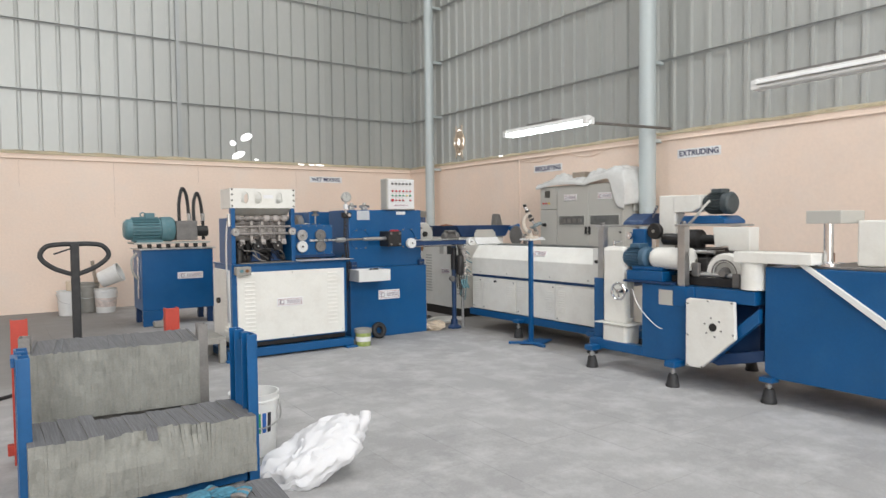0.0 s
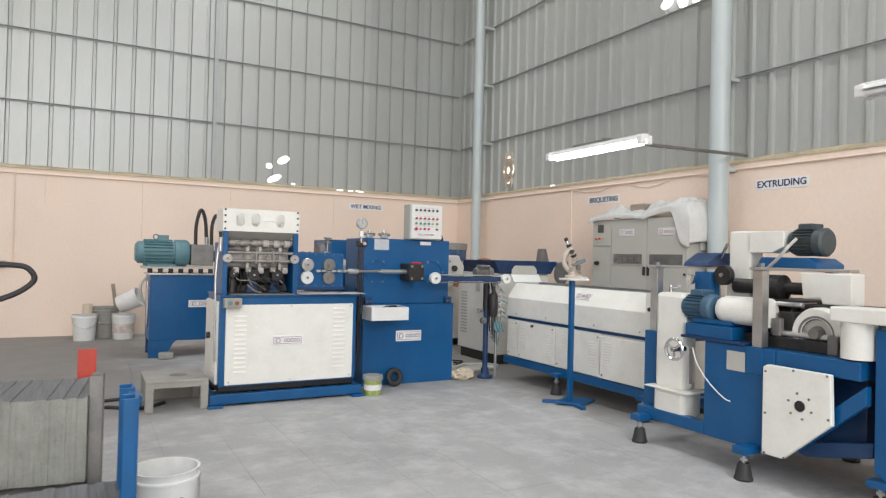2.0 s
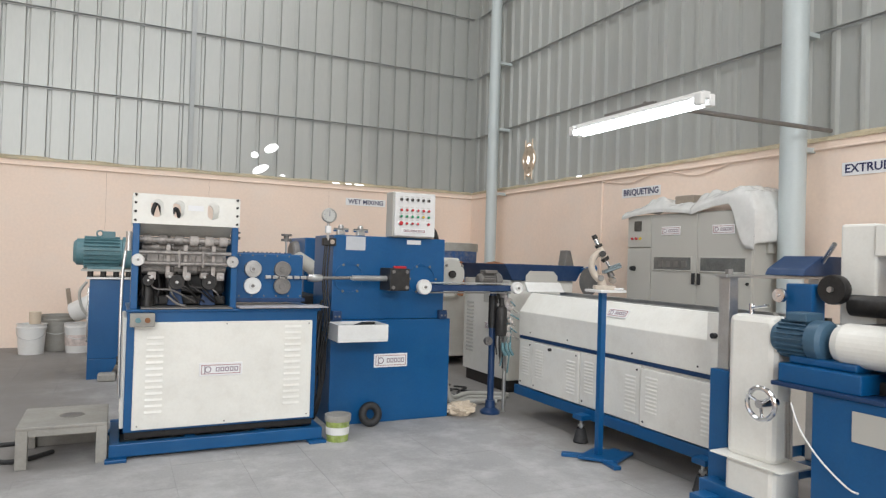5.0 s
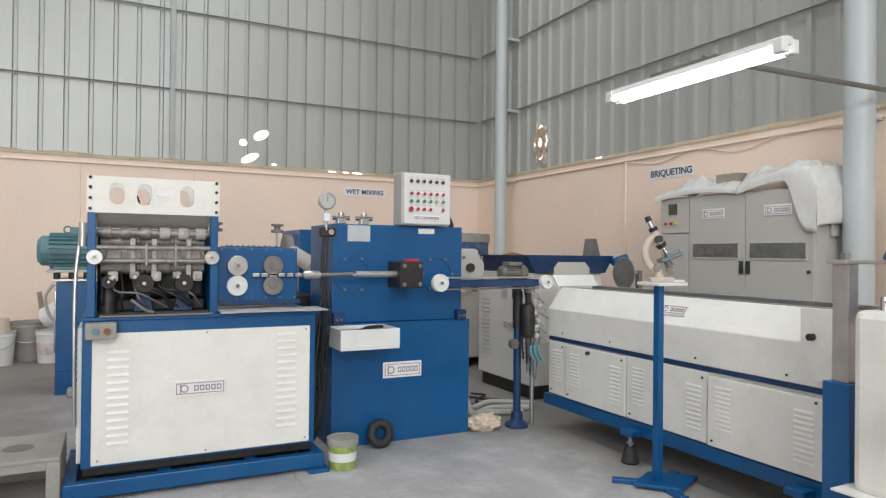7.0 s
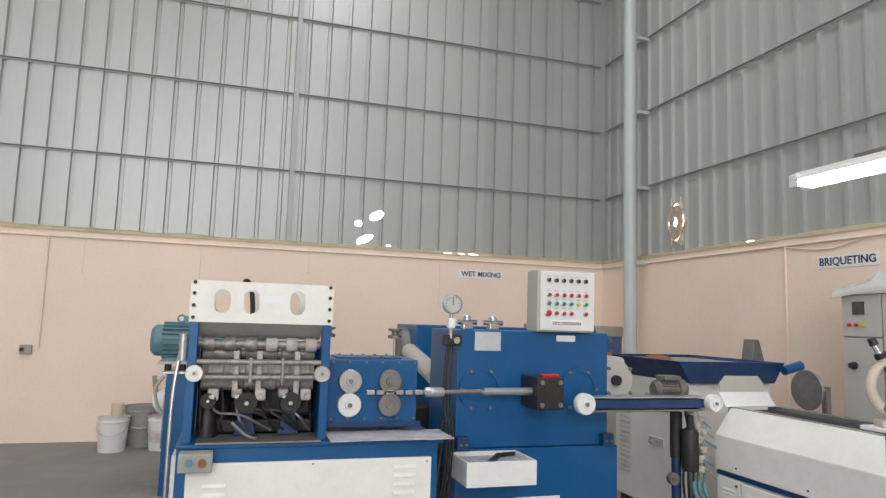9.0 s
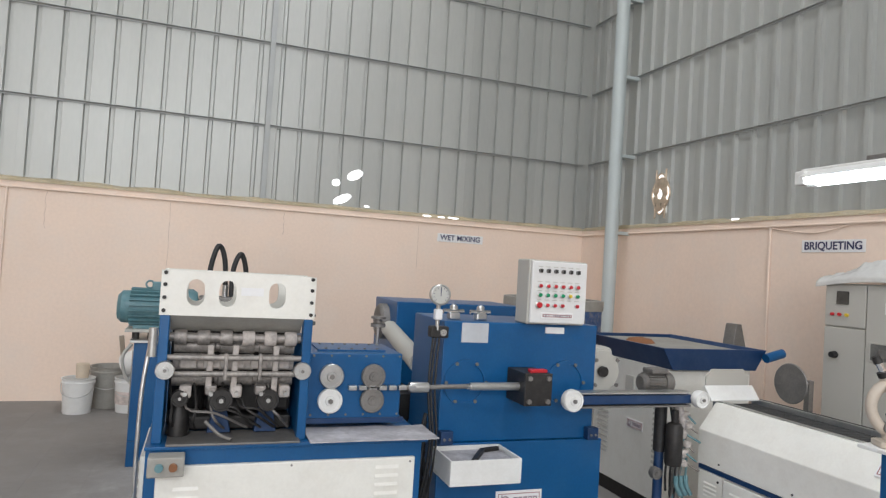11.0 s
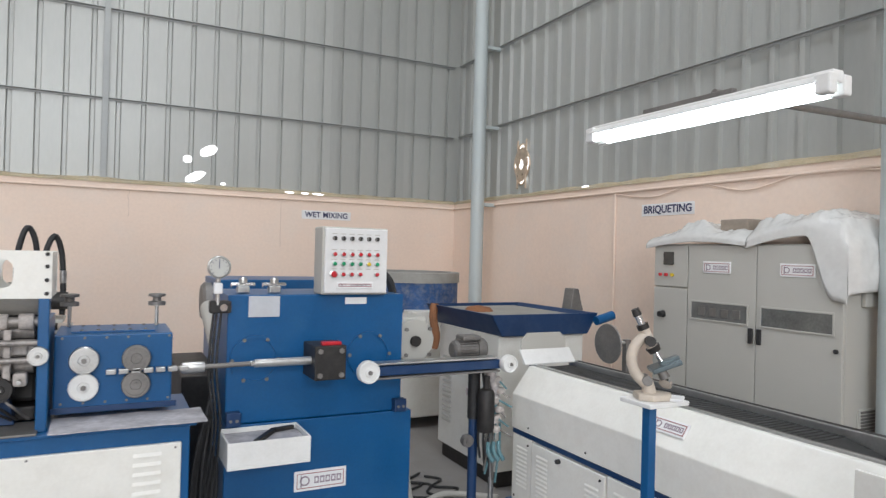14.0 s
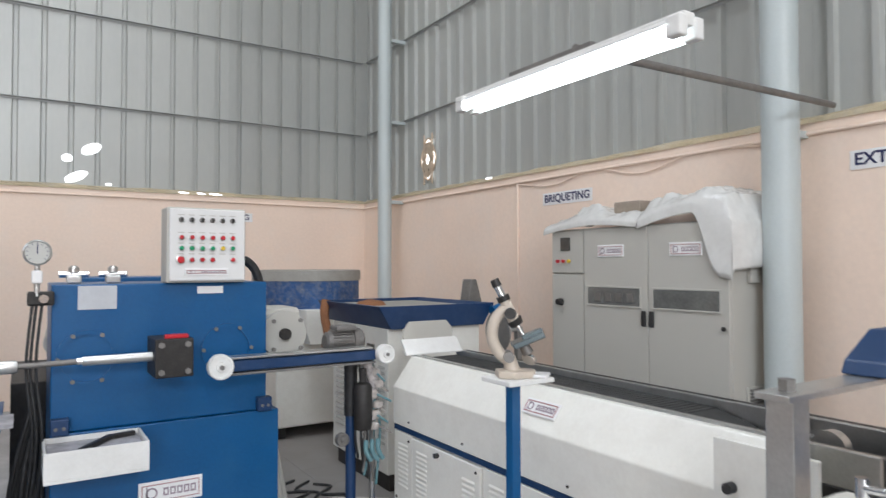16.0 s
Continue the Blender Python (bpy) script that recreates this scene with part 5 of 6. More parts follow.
# ---- second blue machine ----
b2 = thing("blue_feed_machine", "plain blue steel machine body with a cream slide bar", "machine", (5.2, 2.1, 0))
part("body", prism([(2.90, 0.96), (2.90, 0.22), (2.84, 0.18), (1.30, 0.18), (1.30, 0.96)], "x", 4.73, 5.55, 0.006), BLUE, b2)
part("slide_bar", prism([(2.66, 0.985), (2.60, 0.985), (1.62, 0.32), (1.68, 0.30)], "x", 4.70, 4.728, 0.004), WHITE, b2, "white diagonal slide bar")
part("top_plate", box(4.76, 5.5, 1.34, 2.60, 0.962, 0.978, 0.003), DULL, b2)
part("ram", lathe([(0, 0), (0.07, 0), (0.07, 0.02), (0.03, 0.03), (0.03, 0.28), (0, 0.28)], (4.82, 2.52, 0.978), "z", 24), CHROME, b2, smooth=True)
part("ram_head", box(4.72, 5.05, 2.40, 2.62, 1.26, 1.345, 0.006), CABINET, b2)
part("head_box", box(4.90, 5.15, 1.90, 2.38, 0.98, 1.28, 0.01), CREAM, b2)
part("dark_guide", box(4.84, 5.0, 2.56, 2.80, 0.97, 1.06, 0.006), RUST, b2)
for x, y in ((4.74, 2.87), (5.50, 2.86), (4.74, 1.45), (5.50, 1.45)):
    part("foot_bracket", box(x - 0.045, x + 0.045, y - 0.05, y + 0.05, 0.15, 0.185, 0.003), BLUE, b2)
    foot(b2, x, y, 0.16)

# ---- hydraulic power unit ----
hu = thing("hydraulic_unit", "blue oil tank carrying a teal motor and pump", "machine", (2.25, 9.75, 0))
part("tank", box(1.83, 2.72, 9.45, 10.05, 0.20, 0.985, 0.008), BLUE, hu)
part("tank_lid", box(1.80, 2.75, 9.42, 10.08, 0.985, 1.005, 0.003), STEEL, hu)
part("front_apron", prism([(1.83, 0.0), (2.02, 0.0), (2.10, 0.17), (2.14, 0.20), (1.83, 0.20)], "y", 9.452, 9.47, 0.003), BLUE, hu)
for x in (1.84, 2.64):
    part("leg", box(x, x + 0.07, 9.95, 10.03, 0.0, 0.2, 0.004), NAVY, hu)
part("leg", box(2.64, 2.71, 9.47, 9.54, 0.0, 0.2, 0.004), NAVY, hu)
part("sight_glass", box(1.808, 1.83, 9.60, 9.66, 0.35, 0.90, 0.006), CHROME, hu)
plate(hu, 2.42, 9.45, 0.64, 0.32, 0.085, "s")
part("mount_rail", box(1.75, 2.70, 9.50, 9.95, 1.06, 1.08, 0.003), CABINET, hu)
for i in range(8):
    part("damper", rod((1.83 + 0.115 * i, 9.55, 1.005), (1.83 + 0.115 * i, 9.55, 1.06), 0.028, seg=14), DARK, hu, smooth=True)
mo = motor("motor", hu, (1.98, 9.70, 1.25), "x", 0.62, 0.165, TEAL, "teal finned electric motor")
part("motor_foot", box(1.80, 2.12, 9.58, 9.84, 1.08, 1.11, 0.004), TEAL, mo)
part("lifting_eye", sweep([(1.90 + 0.03 * math.cos(a), 9.70, 1.44 + 0.03 * math.sin(a)) for a in [2 * math.pi * k / 10 for k in range(10)]], 0.008, 8, True, 2), TEAL, mo, smooth=True)
part("pump_block", box(2.29, 2.56, 9.58, 9.84, 1.10, 1.36, 0.01), DULL, hu, "dirty steel pump block")
part("pump_end", rod((2.56, 9.71, 1.22), (2.72, 9.71, 1.22), 0.07), DARK, hu, smooth=True)
for k, (x0, x1) in enumerate(((2.36, 2.50), (2.55, 2.68))):
    part("hose", sweep([(x0, 9.72, 1.36), (x0 + 0.005, 9.74, 1.6), (x0 + 0.06, 9.78, 1.80 - 0.06 * k), (x1 - 0.02, 9.8, 1.68 - 0.06 * k), (x1, 9.78, 1.36), (x1, 9.76, 1.10)], 0.022, 12), RUBBER, hu, "thick black hydraulic hose", True)
    part("ferrule", rod((x1, 9.77, 1.36), (x1, 9.765, 1.46), 0.026), STEEL, hu, smooth=True)
part("cable", sweep([(1.80, 9.62, 0.95), (1.74, 9.62, 0.85), (1.76, 9.66, 0.7), (1.82, 9.7, 0.6)], 0.014), CABINET, hu, smooth=True)

# ---- buckets by the wall ----
def bucket(x, y, r, h, mat, label, tilt=None, handle=True, z=0.0, stain=None):
    b = thing("bucket", label, "bucket", (x, y, z), "buckets by the wall")
    def put(name, bm, mt, par, lab=""):
        if tilt:
            bmesh.ops.transform(bm, verts=bm.verts, matrix=tilt)
        bmesh.ops.translate(bm, verts=bm.verts, vec=(x, y, z))
        return part(name, bm, mt, par, lab, True)
    put("shell", lathe([(0, 0.0), (r * 0.84, 0), (r * 0.86, 0.01), (r * 0.97, h * 0.86), (r * 1.03, h * 0.87), (r * 1.03, h * 0.9), (r * 0.98, h * 0.91), (r, h * 0.97), (r * 1.04, h), (r * 0.96, h), (r * 0.94, h * 0.9), (r * 0.8, 0.015), (0, 0.015)], (0, 0, 0)), mat, b)
    if handle:
        put("handle", sweep([(-r * 1.03, 0, h * 0.88), (-r * 0.8, -r * 0.9, h * 0.62), (0, -r * 1.12, h * 0.5), (r * 0.8, -r * 0.9, h * 0.62), (r * 1.03, 0, h * 0.88)], 0.004, 6), STEEL, b, "thin wire handle")
    if stain:
        put("label_band", lathe([(r * 0.905, h * 0.25), (r * 0.915, h * 0.25), (r * 0.955, h * 0.62), (r * 0.945, h * 0.62)], (0, 0, 0), seg=32), stain, b, "worn printed label")
    return b


LABEL = material("worn_printed_label", (0.6, 0.52, 0.48), 0.6, 0, 0.35, 18)
bucket(1.17, 11.42, 0.155, 0.36, WHITE, "white plastic paint bucket standing on the floor")
bucket(1.66, 11.45, 0.155, 0.36, WHITE, "white paint bucket with a worn printed label", stain=LABEL)
bucket(1.42, 11.70, 0.19, 0.44, STOOLGREY, "large dusty grey bucket against the wall")
bucket(1.62, 11.47, 0.14, 0.30, WHITE, "dented white bucket lying tipped on another bucket", Matrix.Translation((-0.02, -0.04, 0.13)) @ Matrix.Rotation(radians(65), 4, "Y") @ Matrix.Rotation(radians(20), 4, "X"), False, 0.36)
single("plastic_tin", lathe([(0, 0), (0.06, 0), (0.065, 0.14), (0.06, 0.145), (0, 0.145)], (1.2, 11.42, 0.36), "z", 24), BEIGE, "small yellowed tin resting on the bucket", "tin", smooth=True)
bm = box(1.60, 1.65, 11.66, 11.68, 0.0, 0.78, 0.004)
bmesh.ops.rotate(bm, verts=bm.verts, cent=(1.62, 11.67, 0), matrix=Matrix.Rotation(radians(-8), 3, "Y"))
single("wooden_lath", bm, material("grey_weathered_wood", (0.28, 0.23, 0.18), 0.8, 0, 0.2, 10), "grey weathered wooden lath leaning on the wall", "wood")

# ---- small things on the floor ----
stool = thing("low_stool", "low dusty grey steel step stool", "stool", (1.82, 6.86, 0))
part("top", box(1.58, 2.05, 6.60, 7.12, 0.225, 0.245, 0.005), STOOLGREY, stool)
part("stain", lathe([(0, 0), (0.07, 0), (0.07, 0.001), (0, 0.001)], (1.85, 6.85, 0.2455), "z", 24), DULL, stool, "dark round oil stain")
for x0, x1, y0, y1 in ((1.58, 1.64, 6.60, 6.66), (1.99, 2.05, 6.60, 6.66), (1.58, 1.64, 7.06, 7.12), (1.99, 2.05, 7.06, 7.12)):
    part("leg", box(x0, x1, y0, y1, 0, 0.225, 0.004), STOOLGREY, stool)
part("apron", box(1.64, 1.99, 6.605, 6.615, 0.185, 0.225, 0.002), STOOLGREY, stool)
part("back_board", box(1.60, 2.03, 7.10, 7.11, 0.0, 0.225, 0.002), STOOLGREY, stool)

pail = thing("paint_pail", "small grimy green and white paint pail", "pail", (3.49, 6.60, 0))
part("lid", lathe([(0, 0.168), (0.081, 0.168), (0.081, 0.174), (0, 0.174)], (3.49, 6.60, 0), "z", 28), STOOLGREY, pail)
part("label_patch", lathe([(0.0795, 0.05), (0.0815, 0.05), (0.0835, 0.10), (0.0815, 0.10)], (3.49, 6.60, 0), "z", 28), WHITE, pail)
part("body", lathe([(0, 0), (0.075, 0), (0.084, 0.16), (0.088, 0.165), (0.08, 0.165), (0.07, 0.02), (0, 0.02)], (3.49, 6.60, 0), "z", 28), PAIL, pail, smooth=True)
part("rim", lathe([(0.08, 0.14), (0.092, 0.14), (0.092, 0.18), (0.08, 0.18), (0.08, 0.14)], (3.49, 6.60, 0), "z", 28), STOOLGREY, pail, smooth=True)
single("rubber_ring", sweep([(3.83 + 0.062 * math.cos(a), 6.87 + 0.015 * math.sin(a), 0.092 + 0.062 * math.sin(a)) for a in [2 * math.pi * k / 16 for k in range(16)]], 0.03, 12, True, 2), RUBBER, "thick dusty black rubber ring leaning on the press", "ring", smooth=True)
bm = bmesh.new()
bmesh.ops.create_icosphere(bm, subdivisions=4, radius=1)
for v in bm.verts:
    k = 1 + 0.35 * noise.noise(v.co * 2.1) + 0.2 * noise.noise(v.co * 5)
    v.co = Vector((v.co.x * 0.13 * k, v.co.y * 0.09 * k, max(0, 0.05 + v.co.z * 0.06 * k)))
bmesh.ops.translate(bm, verts=bm.verts, vec=(4.67, 6.98, 0))
single("crumpled_paper", bm, BEIGE, "crumpled beige paper wad on the floor", "paper", smooth=True)
single("stone_chunk", box(1.93, 2.09, 9.28, 9.40, 0, 0.08, 0.02), STOOLGREY, "rough grey concrete chunk under the oil tank", "rubble")
for k, pts in enumerate((((4.56, 7.25, 0.7), (4.6, 7.2, 0.35), (4.68, 7.18, 0.05), (4.9, 7.3, 0.03), (5.15, 7.2, 0.03)), ((4.58, 7.32, 0.8), (4.64, 7.28, 0.4), (4.74, 7.3, 0.05), (5.0, 7.42, 0.03), (5.3, 7.3, 0.03)), ((4.6, 7.4, 0.6), (4.7, 7.4, 0.2), (4.85, 7.5, 0.03), (5.1, 7.6, 0.03), (5.4, 7.4, 0.03)))):
    single("floor_conduit", sweep(pts, 0.022, 10), CABINET, "grey flexible conduit running from the press along the floor", "conduit", group="floor conduits", smooth=True)
for k in range(5):
    pts = [(4.7 + 0.12 * k + 0.12 * math.sin(3 * j + k), 7.6 + 0.18 * j * (1 - 0.1 * k), 0.012) for j in range(5)]
    single("loose_cable", sweep(pts, 0.009, 6), RUBBER, "thin black cable lying loose on the dusty floor", "cable", group="loose cables", smooth=True)
for k, pts in enumerate((((1.0, 7.0, 0.014), (1.3, 6.9, 0.014), (1.55, 6.75, 0.014), (1.75, 6.9, 0.014)), ((0.2, 6.2, 0.014), (0.8, 6.7, 0.014), (1.2, 7.1, 0.014), (1.7, 7.2, 0.014), (2.0, 7.4, 0.014)))):
    single("power_cable", sweep(pts, 0.014, 8), RUBBER, "thick black power cable lying across the floor", "cable", group="power cables", smooth=True)

# ---- machines at the back ----
pm = thing("pug_mill", "blue pug mill with a round barrel end", "machine", (4.2, 8.8, 0))
part("body", box(3.69, 4.75, 8.45, 9.1, 0.0, 1.455, 0.008), BLUE, pm)
part("barrel", lathe([(0, -0.02), (0.12, -0.02), (0.14, 0.0), (0.14, 0.1), (0, 0.1)], (3.64, 8.75, 1.28), "x", 32), DULL, pm, smooth=True)
part("feed_pipe", rod((3.64, 8.44, 1.25), (3.575, 7.5, 1.14), 0.062, seg=28), CABINET, pm, "dusty pale feed pipe", True)
# blue body in dark iron colour, which carries the shade of this gap
part("shaded_link_body", box(3.38, 3.60, 7.54, 8.44, 0.0, 0.95, 0.006), DARK, pm)
tm = thing("trough_machine", "cream cabinet machine carrying a blue feed trough", "machine", (5.9, 8.1, 0))
cb = part("cabinet", box(5.50, 6.26, 7.60, 8.52, 0.12, 1.10, 0.008), CREAM, tm)
louvres(cb, 7.64, 7.74, 0.30, 0.85, 14, 5.50, "w")
louvres(cb, 8.30, 8.45, 0.30, 0.85, 14, 5.50, "w")
part("meter", box(5.488, 5.50, 7.80, 7.90, 0.86, 0.98, 0.003), SCREEN, cb)
part("meter", box(5.488, 5.50, 7.98, 8.08, 0.86, 0.98, 0.003), CABINET, cb)
plate(cb, 5.50, 7.95, 0.62, 0.2, 0.07, "w")
part("plinth", box(5.53, 6.23, 7.63, 8.49, 0.0, 0.12, 0.003), DARK, tm)
tw = part("trough", prism([(5.50, 1.10), (6.26, 1.10), (6.36, 1.255), (6.33, 1.255), (6.23, 1.13), (5.53, 1.13), (5.44, 1.255), (5.41, 1.255)], "y", 7.57, 8.60, 0.003), NAVY, tm, "flared blue sheet trough with residue")
for y in (7.55, 8.60):
    part("trough_end", prism([(5.50, 1.10), (6.26, 1.10), (6.36, 1.255), (5.41, 1.255)], "y", y, y + 0.02, 0.003), NAVY, tw)
part("residue", box(5.50, 6.27, 7.60, 8.57, 1.13, 1.235, 0.03), STOOLGREY, tw)
part("residue_lump", lathe([(0, 0), (0.12, 0), (0.09, 0.03), (0, 0.045)], (5.62, 8.1, 1.234), "z", 16), RUST, tw, smooth=True)
part("guide", prism([(6.35, 1.12), (6.50, 1.12), (6.50, 1.25), (6.45, 1.42), (6.40, 1.42)], "y", 7.9, 8.02, 0.006), DULL, tm)
part("end_pipe", rod((6.30, 7.50, 1.20), (6.46, 7.50, 1.24), 0.035), BLUE, tm, smooth=True)
part("rag", sweep([(5.42, 8.48, 1.26), (5.40, 8.46, 1.15), (5.42, 8.44, 1.0), (5.41, 8.46, 0.9)], 0.035, 10), RUST, tm, smooth=True)
va = thing("mixing_vat", "large weathered blue vat with a dusty rim", "vat", (5.75, 9.75, 0))
part("vat", lathe([(0, 0.95), (0.47, 0.95), (0.5, 1.0), (0.5, 1.40), (0.46, 1.40), (0.45, 1.0), (0, 1.0)], (5.75, 9.75, 0), "z", 40), GREENDRUM, va, smooth=True)
part("rim", lathe([(0.44, 1.39), (0.515, 1.39), (0.515, 1.485), (0.50, 1.49), (0.44, 1.49), (0.44, 1.39)], (5.75, 9.75, 0), "z", 40), STOOLGREY, va, "dust-caked vat rim", True)
part("base_body", box(5.30, 6.20, 9.30, 10.2, 0.10, 0.95, 0.02), CREAM, va)
part("spout", prism([(5.50, 1.14), (5.80, 1.14), (5.80, 0.95), (5.66, 0.84), (5.54, 0.84), (5.50, 0.95)], "y", 9.1, 9.3, 0.006), CREAM, va)
for x in (5.33, 6.10):
    part("foot", box(x, x + 0.08, 9.35, 10.15, 0, 0.10, 0.004), DARK, va)

# ---- hanging tube lights ----
def tube_light(x, y0, y1, z, lit):
    lamp = thing("tube_light", "lit twin fluorescent tube light hung on a steel arm" if lit else "unlit dusty fluorescent tube light fitting", "tube light", (x, (y0 + y1) / 2, z), "hanging tube lights")
    part("batten", box(x - 0.03, x + 0.03, y0, y1, z, z + 0.045, 0.006), WHITE, lamp)
    part("reflector", prism([(x - 0.085, z - 0.004), (x - 0.03, z + 0.03), (x + 0.03, z + 0.03), (x + 0.085, z - 0.004), (x + 0.083, z - 0.008), (x + 0.03, z + 0.024), (x - 0.03, z + 0.024), (x - 0.083, z - 0.008)], "y", y0 + 0.04, y1 - 0.04, 0), WHITE, lamp)
    for dx in (-0.042, 0.042):
        part("tube", rod((x + dx, y0 + 0.05, z - 0.022), (x + dx, y1 - 0.05, z - 0.022), 0.019), GLOW if lit else WHITE, lamp, smooth=True)
        for y in (y0 + 0.02, y1 - 0.02):
            part("end_cap", box(x + dx - 0.022, x + dx + 0.022, y - 0.03, y + 0.03, z - 0.045, z + 0.03, 0.008), WHITE, lamp)
    return lamp


la = tube_light(5.25, 5.02, 6.30, 2.315, True)
part("hanger", box(5.235, 5.265, 5.45, 5.95, 2.362, 2.385, 0.003), DULL, la)
part("arm", rod((5.25, 5.55, 2.385), (7.35, 5.62, 2.45), 0.018), DULL, la, "brown steel support arm", True)
lb = tube_light(5.25, 2.00, 3.28, 2.345, False)
part("hanger", box(5.235, 5.265, 2.4, 3.1, 2.392, 2.412, 0.003), DULL, lb)
part("arm", rod((5.25, 2.4, 2.41), (7.45, 2.45, 2.45), 0.018), DULL, lb, "brown steel support arm", True)


# ---- signs, gaps and fan on the walls ----
def sign(text, x, y, z, w, face):
    s = thing("wall_sign", "white wall sign reading " + text.lower() + " in dark blue capitals", "sign", (x, y, z), "department signs")
    m = Matrix.Translation((x, y, z)) @ (FACE_S if face == "s" else FACE_W)
    bm = box(-w / 2, w / 2, -0.055, 0.055, 0, 0.004, 0.001)
    bmesh.ops.transform(bm, matrix=m, verts=bm.verts)
    part("board", bm, WHITEPAPER, s)
    words(text, 0.098, m @ Matrix.Translation((0, 0, 0.006)), INK, s)


sign("WET MIXING", 5.55, YN - 0.002, 2.14, 0.66, "s")
sign("BRIQUETING", XE - 0.002, 7.93, 2.13, 0.62, "w")
sign("EXTRUDING", XE - 0.002, 5.28, 2.13, 0.60, "w")


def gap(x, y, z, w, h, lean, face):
    """A glowing plate laid on the uncut sheeting in place of a torn gap."""
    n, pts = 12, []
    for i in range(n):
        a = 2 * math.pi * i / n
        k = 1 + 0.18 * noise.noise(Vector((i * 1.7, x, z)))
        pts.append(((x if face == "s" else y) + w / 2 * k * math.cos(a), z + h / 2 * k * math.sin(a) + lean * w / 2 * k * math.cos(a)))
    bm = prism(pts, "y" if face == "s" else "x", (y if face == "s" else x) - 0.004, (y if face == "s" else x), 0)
    tagged(part("window_gap_glow", bm, DAYGLOW), "glowing plate in place of a bright torn gap in the metal sheeting", "gap", kind="structure")


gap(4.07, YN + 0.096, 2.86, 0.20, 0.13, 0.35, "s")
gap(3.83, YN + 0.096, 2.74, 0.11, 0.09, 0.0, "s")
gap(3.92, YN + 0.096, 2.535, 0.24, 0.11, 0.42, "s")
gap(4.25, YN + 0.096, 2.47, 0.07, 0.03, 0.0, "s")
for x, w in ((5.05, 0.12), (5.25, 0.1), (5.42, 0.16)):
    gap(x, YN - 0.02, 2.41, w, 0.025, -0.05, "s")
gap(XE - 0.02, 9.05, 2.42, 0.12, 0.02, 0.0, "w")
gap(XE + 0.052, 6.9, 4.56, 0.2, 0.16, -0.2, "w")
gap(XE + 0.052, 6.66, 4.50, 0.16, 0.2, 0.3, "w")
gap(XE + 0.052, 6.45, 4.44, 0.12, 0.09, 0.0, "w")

fan = thing("exhaust_fan", "bright fan opening in the sheeting with crumpled foil blades", "fan", (XE + 0.04, 10.34, 2.56))
FOIL = material("gold_toned_foil", (0.62, 0.5, 0.38), 0.3, 0.6, 0.25, 12, 0.4, 40)
oval = [(10.34 + 0.15 * math.cos(a) * (1 + 0.1 * math.cos(4 * a)), 2.80 + 0.235 * math.sin(a) * (1 + 0.06 * math.cos(4 * a))) for a in [2 * math.pi * k / 28 for k in range(28)]]
# emitting oval that gives the fan opening its brightness
part("opening_glow", prism(oval, "x", XE + 0.046, XE + 0.05, 0), DAYGLOW, fan, "glowing plate in place of sky behind the opening")
part("rim", sweep([(XE + 0.044, y, z) for y, z in oval], 0.012, 8, True, 2), FOIL, fan, smooth=True)
for k in range(7):
    a, r0 = 0.9 * k + 0.3, 0.03 + 0.012 * (k % 3)
    cy, cz = 10.34 + 0.085 * math.cos(a), 2.80 + 0.14 * math.sin(a)
    bm = bmesh.new()
    bmesh.ops.create_icosphere(bm, subdivisions=3, radius=1)
    for v in bm.verts:
        q = 1 + 0.5 * noise.noise(v.co * 2 + Vector((k, 0, 0)))
        v.co = Vector((v.co.x * 0.012, v.co.y * (r0 + 0.02) * q, v.co.z * (r0 + 0.035) * q))
    bmesh.ops.rotate(bm, verts=bm.verts, cent=(0, 0, 0), matrix=Matrix.Rotation(a, 3, "X"))
    bmesh.ops.translate(bm, verts=bm.verts, vec=(XE + 0.036, cy, cz))
    part("blade", bm, FOIL, fan, smooth=True)
for y in (10.25, 10.43):
    part("bracket", box(XE + 0.028, XE + 0.05, y - 0.008, y + 0.008, 2.50, 3.10, 0.003), FOIL, fan)
so = thing("wall_socket", "small grey electrical outlet on the peach wall", "socket", (0.12, YN, 1.0))
part("box", box(0.07, 0.19, YN - 0.045, YN, 0.98, 1.08, 0.006), STOOLGREY, so)
part("plug", rod((0.10, YN - 0.045, 1.03), (0.10, YN - 0.08, 1.03), 0.02), RUBBER, so, smooth=True)
single("wall_wire", sweep([(XE - 0.012, 8.6, 2.31), (XE - 0.012, 8.1, 2.25), (XE - 0.012, 7.6, 2.33), (XE - 0.012, 7.1, 2.24), (XE - 0.012, 6.6, 2.33), (XE - 0.012, 6.1, 2.30)], 0.006, 6), PEACH, "loose painted wire sagging along the wall", "wire", smooth=True)

CRACK = material("dark_hairline_crack", (0.55, 0.43, 0.35), 0.9, 0, 0.2, 20)
for cx, zt, zb in ((4.95, 2.28, 1.7), (1.9, 2.3, 1.45), (0.62, 2.3, 1.9), (3.2, 2.31, 2.02)):
    ln = [(cx + 0.03 * noise.noise(Vector((cx, 4.0 * k, 0))), YN - 0.0005, zt + (zb - zt) * k / 8) for k in range(9)]
    tagged(part("trim_crack", sweep(ln, 0.002, 5, smooth_steps=2), CRACK), "hairline crack in the peach plaster", "crack", kind="structure")

